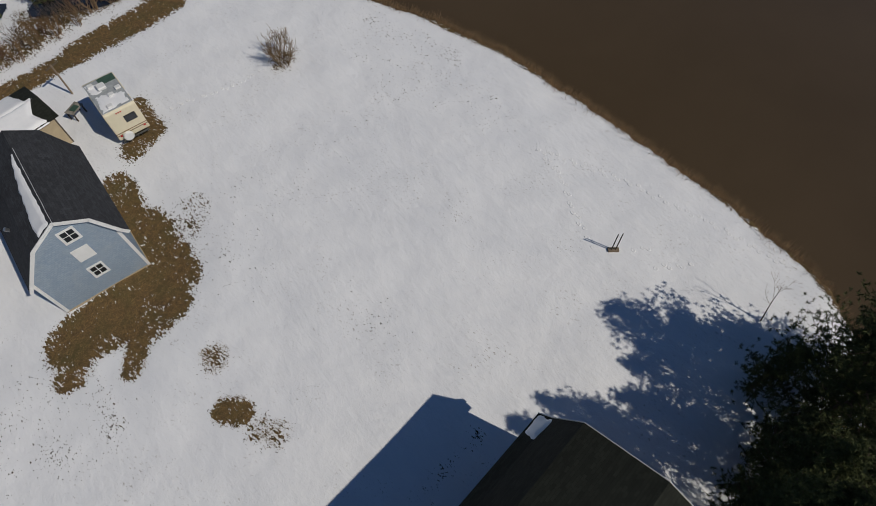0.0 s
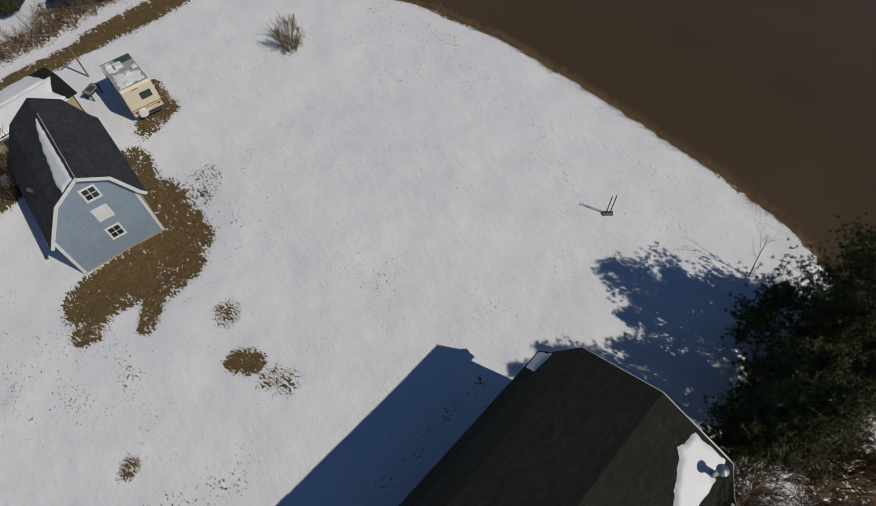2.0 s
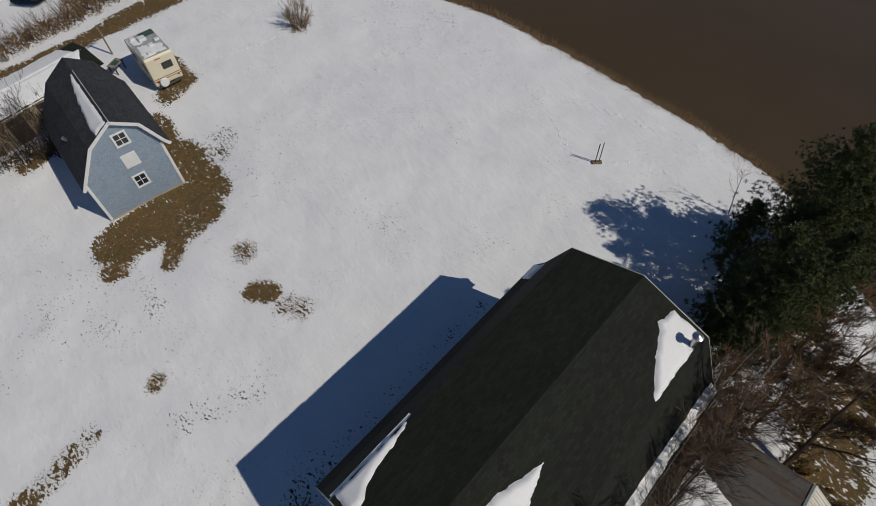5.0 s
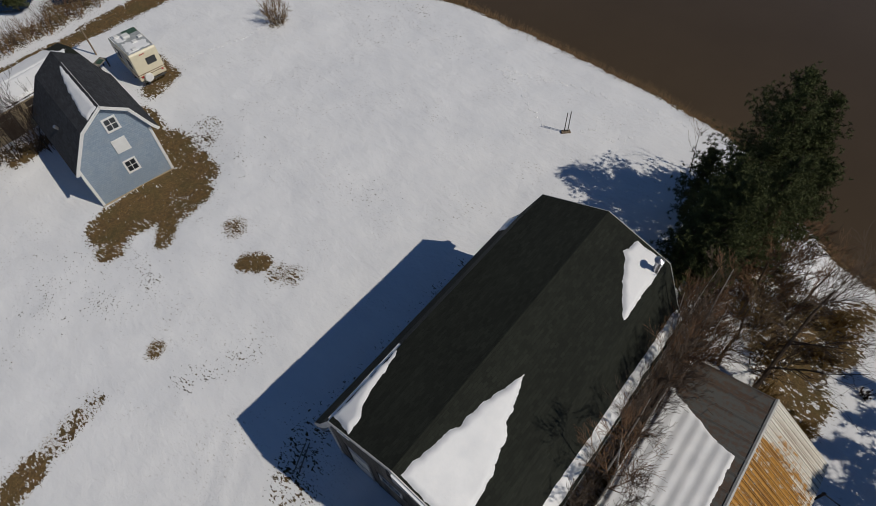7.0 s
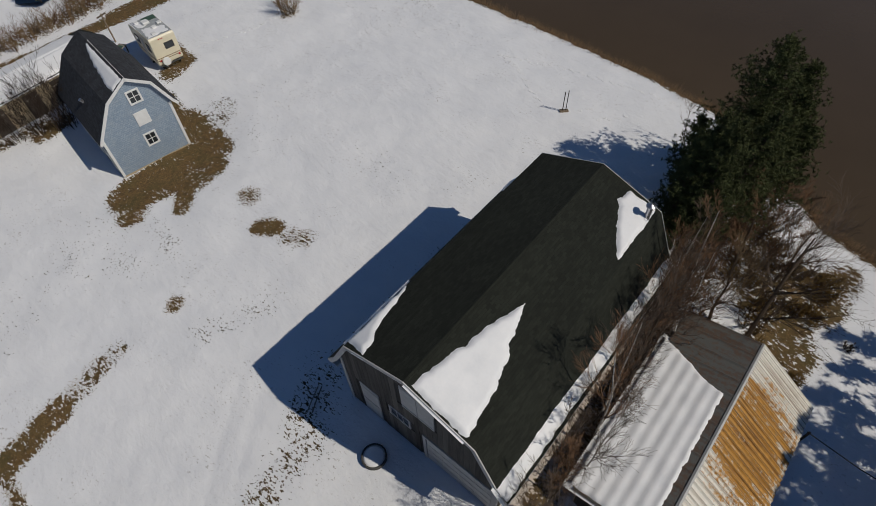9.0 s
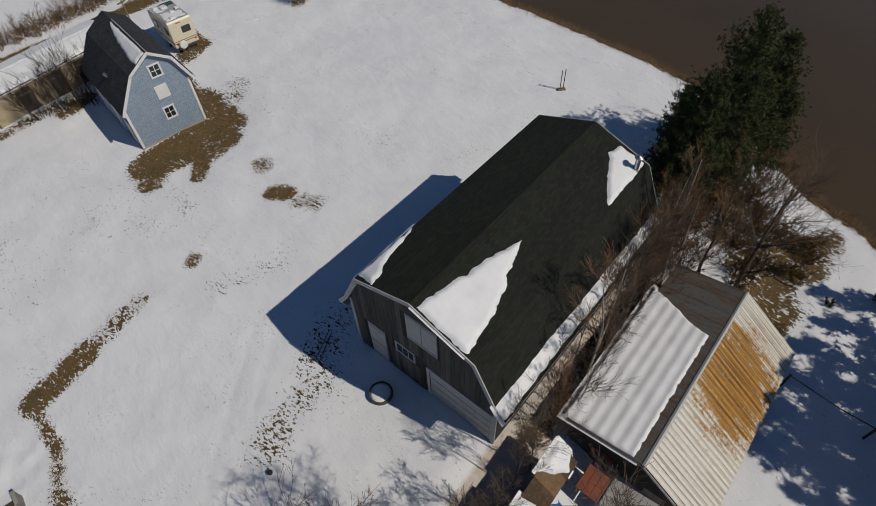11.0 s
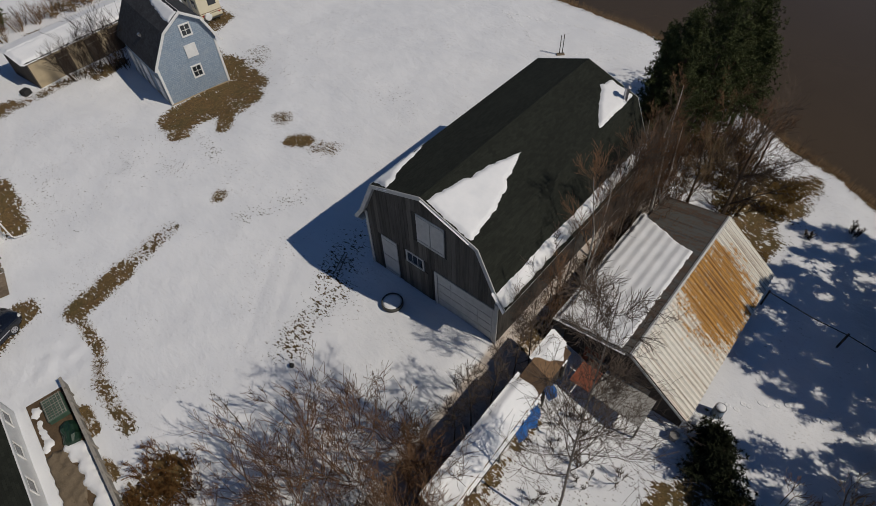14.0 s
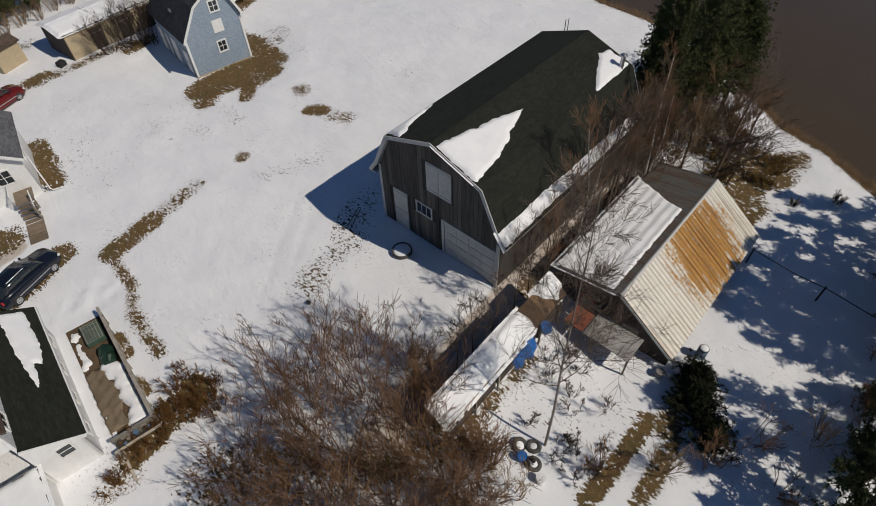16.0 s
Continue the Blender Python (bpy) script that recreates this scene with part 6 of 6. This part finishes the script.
    for k in range(6):
        part("mesh_bar", box(6.72, 8.18, -1.9 + 0.17 * k, -1.87 + 0.17 * k, 0.516, 0.53), "greywood", c)


build_garden_box()


# ---- grey-roofed house with steps ----
def build_grey_house():
    b = new("cottage")
    b.matrix_basis = pose(-20.9, 23.6, 0, 0, 0, 73)
    tagged(b, "white cottage with a grey roof and wooden steps", "house")
    # local x: away along the eave; local y: to the far side
    part("side_wall", box(0, 6.0, 0.0, 0.15, -0.2, 3.4), "white", b)
    gab = [(0.0, -0.2), (5.0, -0.2), (5.0, 3.4), (2.5, 5.0), (0.0, 3.4)]
    part("gable_wall", prism(gab, "x", 0.0, 0.15), "white", b, "white clapboard gable")
    part("gable_wall", prism(gab, "x", 5.85, 6.0), "white", b)
    part("side_wall", box(0.15, 5.85, 4.85, 5.0, -0.2, 3.4), "white", b)
    for s in pitched([(-0.35, 3.22), (2.5, 5.1), (5.35, 3.22)], 0.12, -0.35, 6.3):
        part("roof_slope", s, "roof_grey", b, "weathered grey shingles")
    for p, q in (((-0.35, 3.22), (2.5, 5.1)), ((2.5, 5.1), (5.35, 3.22))):
        part("barge_board", trim_line(p, q, 0.2, 0.012, -0.42, -0.351, "x"), "white", b)
    part("corner_board", box(-0.03, 0.0, -0.03, 0.15, -0.1, 3.3), "white", b)
    window(b, 0.9, 2.0, 1.5, 2.7, 0.0, -1, "x", 0.09, (2, 2))
    window(b, 2.0, 3.0, 1.5, 2.6, 0.0, -1, "y", 0.09, (2, 1))
    d = part("door", box(-0.05, 0.0, 2.9, 3.8, 0.85, 2.85), "dullwhite", b)
    s = new("steps")
    s.matrix_basis = b.matrix_basis
    tagged(s, "weathered wooden steps leading down from the cottage", "steps")
    part("landing", box(-1.6, -0.06, 0.4, 1.6, 0.75, 0.85), "brownboard", s)
    for k in range(4):
        part("tread", box(-1.95 - 0.34 * k, -1.62 - 0.34 * k, 0.4, 1.5, 0.58 - 0.18 * k, 0.64 - 0.18 * k), "brownboard", s)
    for k in range(5):
        part("walk_board", box(-5.2 + k * 0.42, -4.82 + k * 0.42, 0.4, 1.5, 0.03, 0.1), "brownboard", s)
    for k in range(6):
        part("baluster", box(-0.3 - 0.24 * k, -0.26 - 0.24 * k, 1.56, 1.6, 0.85, 1.6), "white", s)
    part("handrail", box(-1.6, -0.1, 1.54, 1.62, 1.6, 1.66), "white", s)
    q = thing("downspout", -20.4, 23.1, 0, radians(73), "white metal downspout elbow at the cottage corner", "downspout")
    part("pipe", tube([(0.1, 0.05, 3.2), (0.1, 0.05, 0.3), (0.0, -0.1, 0.18), (-0.1, -1.0, 0.12)], 0.05, 8), "white", q)
    for x in (-1.6, -3.0):
        part("post", box(x, x + 0.09, 0.4, 0.49, 0.0, 1.6), "greywood", s)
    part("handrail", tube([(-1.55, 0.44, 1.62), (-3.0, 0.44, 1.0)], 0.04, 6), "white", s)


build_grey_house()


# ---- small things on the snow ----
def build_small():
    # leaning posts in the field
    b = thing("goal_post", 20.6, 5.25, 0, -0.85, "two thin dark posts standing on a low wooden base", "post")
    part("base_board", box(-0.35, 0.35, -0.16, 0.16, -0.05, 0.14), "brownboard", b, bevel=0.02)
    for x, h in ((-0.12, 1.85), (0.14, 1.95)):
        part("post", tube([(x, 0, 0.1), (x, 0.02, h)], 0.034, 8), "darkwood", b)
    # clothes-line post by the camper
    b = thing("clothes_post", 5.39, 44.4, 0, 0.2, "brown wooden clothes-line post", "post")
    part("pole", tube([(0, 0, -0.1), (0.03, 0.12, 2.7)], 0.07, 8), "brownboard", b)
    part("cross_arm", box(-0.5, 0.5, 0.08, 0.16, 2.5, 2.6), "brownboard", b)
    b = thing("picnic_table", 4.5, 41.9, 0, 0.4, "small weathered wooden table half under snow", "table")
    for k in range(4):
        part("top_board", box(-0.6, 0.6, -0.4 + 0.2 * k, -0.21 + 0.2 * k, 0.68, 0.72), "greywood", b)
    for x in (-0.5, 0.5):
        for y in (-0.3, 0.3):
            part("leg", box(x - 0.04, x + 0.04, y - 0.04, y + 0.04, -0.05, 0.68), "darkwood", b)
    part("cover", box(-0.3, 0.3, -0.3, 0.2, 0.724, 0.76), "green", b, bevel=0.01)
    # round stock tank by the barn
    b = thing("stock_tank", -9.05, -0.72, 0, 0, "round grey rubber tub full of snow", "tub")
    n = 28
    ring = lambda r, z: [(r * math.cos(k * math.tau / n), r * math.sin(k * math.tau / n), z) for k in range(n)]
    part("rim", loft([ring(0.58, -0.05), ring(0.66, 0.05), ring(0.66, 0.24), ring(0.64, 0.28), ring(0.58, 0.28), ring(0.56, 0.1)]), "tyregrey", b, smooth=True)
    part("snow_fill", loft([ring(0.57, 0.1), ring(0.575, 0.22), ring(0.45, 0.27), ring(0.1, 0.28)]), "snow", b, "snow inside", smooth=True)
    b = thing("wire_fence", 0, 0, 0, 0, "low dark wire strung along short posts in the shaded snow", "fence")
    line = [(5.9, -17.9, -0.9), (5.6, -20.6, -1.05), (5.4, -22.6, -0.9), (5.1, -25.2, -1.05), (4.9, -27.4, -0.9)]
    part("wire", tube(line, 0.03, 6), "darkwood", b)
    for x, y in ((5.88, -18.0), (5.42, -22.5), (4.92, -27.3)):
        part("post", box(x - 0.05, x + 0.05, y - 0.05, y + 0.05, gz(x, y) - 0.2, -0.78), "darkwood", b)
    for k, (x, y) in enumerate(((-8.75, 4.05), (-8.6, 3.85))):
        t = part("pole", tube([(-0.75, 0, 0), (0, 0.01, 0.01), (0.8, 0, 0.0)], 0.035, 8), "greywood", place=pose(x, y, gz(x, y) + 0.06, 0, 0, 22 + 3 * k))
        tagged(t, "thin grey wooden pole lying on the snow beside the barn", "pole", "poles beside the barn")
    b = thing("stump", -15.55, 0.9, 0, 0, "small dark ball-topped marker on the snow", "marker")
    part("cap", loft([[(r * math.cos(k * math.tau / 12), r * math.sin(k * math.tau / 12), z) for k in range(12)] for r, z in ((0.06, -0.05), (0.12, 0.1), (0.14, 0.2), (0.08, 0.3))]), "black", b, smooth=True)
    # low canopy before the shed, half rusty sheet, half grey plywood
    b = thing("canopy", -4.95, -13.9, -2.2, -0.036, "low canopy of rusty red tin and grey plywood before the shed", "canopy")
    for w, z in ((-1.7, 1.55), (0.5, 1.62), (2.3, 1.68)):
        part("rafter", box(-1.9, 0.02, w - 0.05, w + 0.05, z - 0.14, z - 0.02), "darkwood", b)
        part("post", box(-1.86, -1.76, w - 0.05, w + 0.05, -0.1, z - 0.14), "greywood", b)
    part("plywood_sheet", prism([(-1.75, 1.56), (1.12, 1.66), (1.12, 1.7), (-1.75, 1.6)], "x", -1.95, -0.1), "greyply", b, "grey weathered plywood sheet")
    part("tin_sheet", prism([(1.2, 1.68), (2.42, 1.72), (2.42, 1.75), (1.2, 1.71)], "x", -1.95, -0.5), "reddoor", b, "rusty red tin sheet", bevel=0.006)
    for k in range(4):
        part("seam", prism([(1.26 + 0.37 * k, 1.712 + 0.012 * k), (1.3 + 0.37 * k, 1.713 + 0.012 * k), (1.28 + 0.37 * k, 1.736 + 0.012 * k)], "x", -1.94, -0.51), "reddoor", b)
    part("fascia_board", box(-0.1, 0.04, 1.15, 2.5, 1.72, 1.86), "greywood", b)
    rng = random.Random(9)
    n = 22
    for x, y, r, tilt in ((-14.4, -13.5, 0.32, 24), (-14.0, -14.1, 0.3, -10), (-14.8, -14.6, 0.3, 8)):
        sec = [[((r + 0.12 * math.cos(a)) * math.cos(k * math.tau / n), (r + 0.12 * math.cos(a)) * math.sin(k * math.tau / n), 0.06 + 0.1 * math.sin(a)) for a in [j * math.tau / 8 for j in range(8)]] for k in range(n + 1)]
        t = thing("tyre", x, y, gz(x, y), 0, "old grey-black tyre sunk in the snow", "tyre", "tyres in the yard")
        t.matrix_basis = pose(x, y, gz(x, y), tilt, 6, 0)
        part("tread", loft(sec), "tyregrey", t, smooth=True)
        part("snow_fill", loft([[(q * (r - 0.08) * math.cos(k * math.tau / n), q * (r - 0.08) * math.sin(k * math.tau / n), z) for k in range(n)] for q, z in ((1.0, -0.02), (1.0, 0.08), (0.6, 0.12), (0.1, 0.13))]), "snow", t, "snow inside", smooth=True)
    for x, y, mt, lb in ((-14.95, -14.0, "bluetarp", "light blue plastic drum in the snow"), (-15.3, -15.3, "white", "white plastic bucket in the snow"), (-5.6, -17.2, "concrete", "grey bucket beside the shed"), (-5.2, -17.6, "white", "white bucket beside the shed")):
        t = part("bucket", tube([(0, 0, -0.05), (0, 0, 0.45)], [0.2, 0.25], 14), mt, place=pose(x, y, gz(x, y)))
        tagged(t, lb, "bucket")
    for i, (x, y, r, h) in enumerate(((15.4, -21.0, 1.5, 0.9), (13.4, -18.6, 1.0, 0.6), (-14.9, -14.4, 1.0, 0.5), (-12.4, -15.2, 1.2, 0.5), (-13.0, -17.0, 1.4, 0.6), (-11.6, -16.8, 1.0, 0.4))):
        bush("brush_heap", x, y, gz(x, y), h, r, 16, 500 + i, "low dark brush pile poking out of the snow", "darktwig", "", 2, 5, "brush pile")
    b = thing("barrel", -2.9, -18.5, gz(-2.9, -18.5), 0, "blue-grey barrel standing at the shed's corner", "barrel")
    part("drum", tube([(0, 0, -0.1), (0, 0, 0.05), (0, 0, 0.4), (0, 0, 0.75), (0, 0, 0.85)], [0.25, 0.29, 0.3, 0.29, 0.26], 16), "bluegrey", b, smooth=False)
    part("rim", tube([(0, 0, 0.83), (0, 0, 0.88)], [0.29, 0.29], 16), "black", b)
    part("snow_cap", tube([(0, 0, 0.88), (0, 0, 0.94), (0, 0, 0.98)], [0.27, 0.22, 0.1], 14), "snow", b, "cap of snow", smooth=True)


build_small()


def build_footprints():
    """Trodden hollows, each a small rim of snow round a shadowed pit."""
    rng = random.Random(12)
    me_shape = loft([[(r * 0.8 * math.cos(k * math.tau / 8), r * math.sin(k * math.tau / 8), z) for k in range(8)] for r, z in ((0.19, -0.01), (0.15, 0.022), (0.115, 0.018), (0.075, 0.004))])
    trails = [((22.32, 3.62), (21.05, 4.61)), ((20.06, 6.2), (21.35, 8.77), (23.28, 11.13), (24.28, 13.71)), ((24.28, 13.71), (25.12, 10.62), (25.94, 7.15), (26.2, 3.71), (26.61, -0.21), (26.67, -3.62)), ((9.61, 37.22), (14.03, 35.57), (17.34, 35.03)), ((-2.38, -18.53), (-0.3, -20.87), (0.21, -23.25), (0.71, -25.82)), ((1.69, -18.22), (0.09, -20.46)), ((21.36, 2.63), (23.15, 0.67))]
    vs, fs = [], []
    for tr in trails:
        for (ax, ay), (bx, by) in zip(tr, tr[1:]):
            n = int(math.hypot(bx - ax, by - ay) / 0.42)
            for k in range(n):
                x = ax + (bx - ax) * k / n + rng.gauss(0, 0.05) + (0.1 if k % 2 else -0.1)
                y = ay + (by - ay) * k / n + rng.gauss(0, 0.07)
                z = gz(x, y)
                i = len(vs)
                vs += [(v[0] + x, v[1] + y, v[2] + z) for v in me_shape[0]]
                fs += [tuple(j + i for j in f) for f in me_shape[1]]
    tagged(part("footprints", (vs, fs), "snow", smooth=True), "trails of footprints across the snow", "footprints", kind="stuff")


build_footprints()
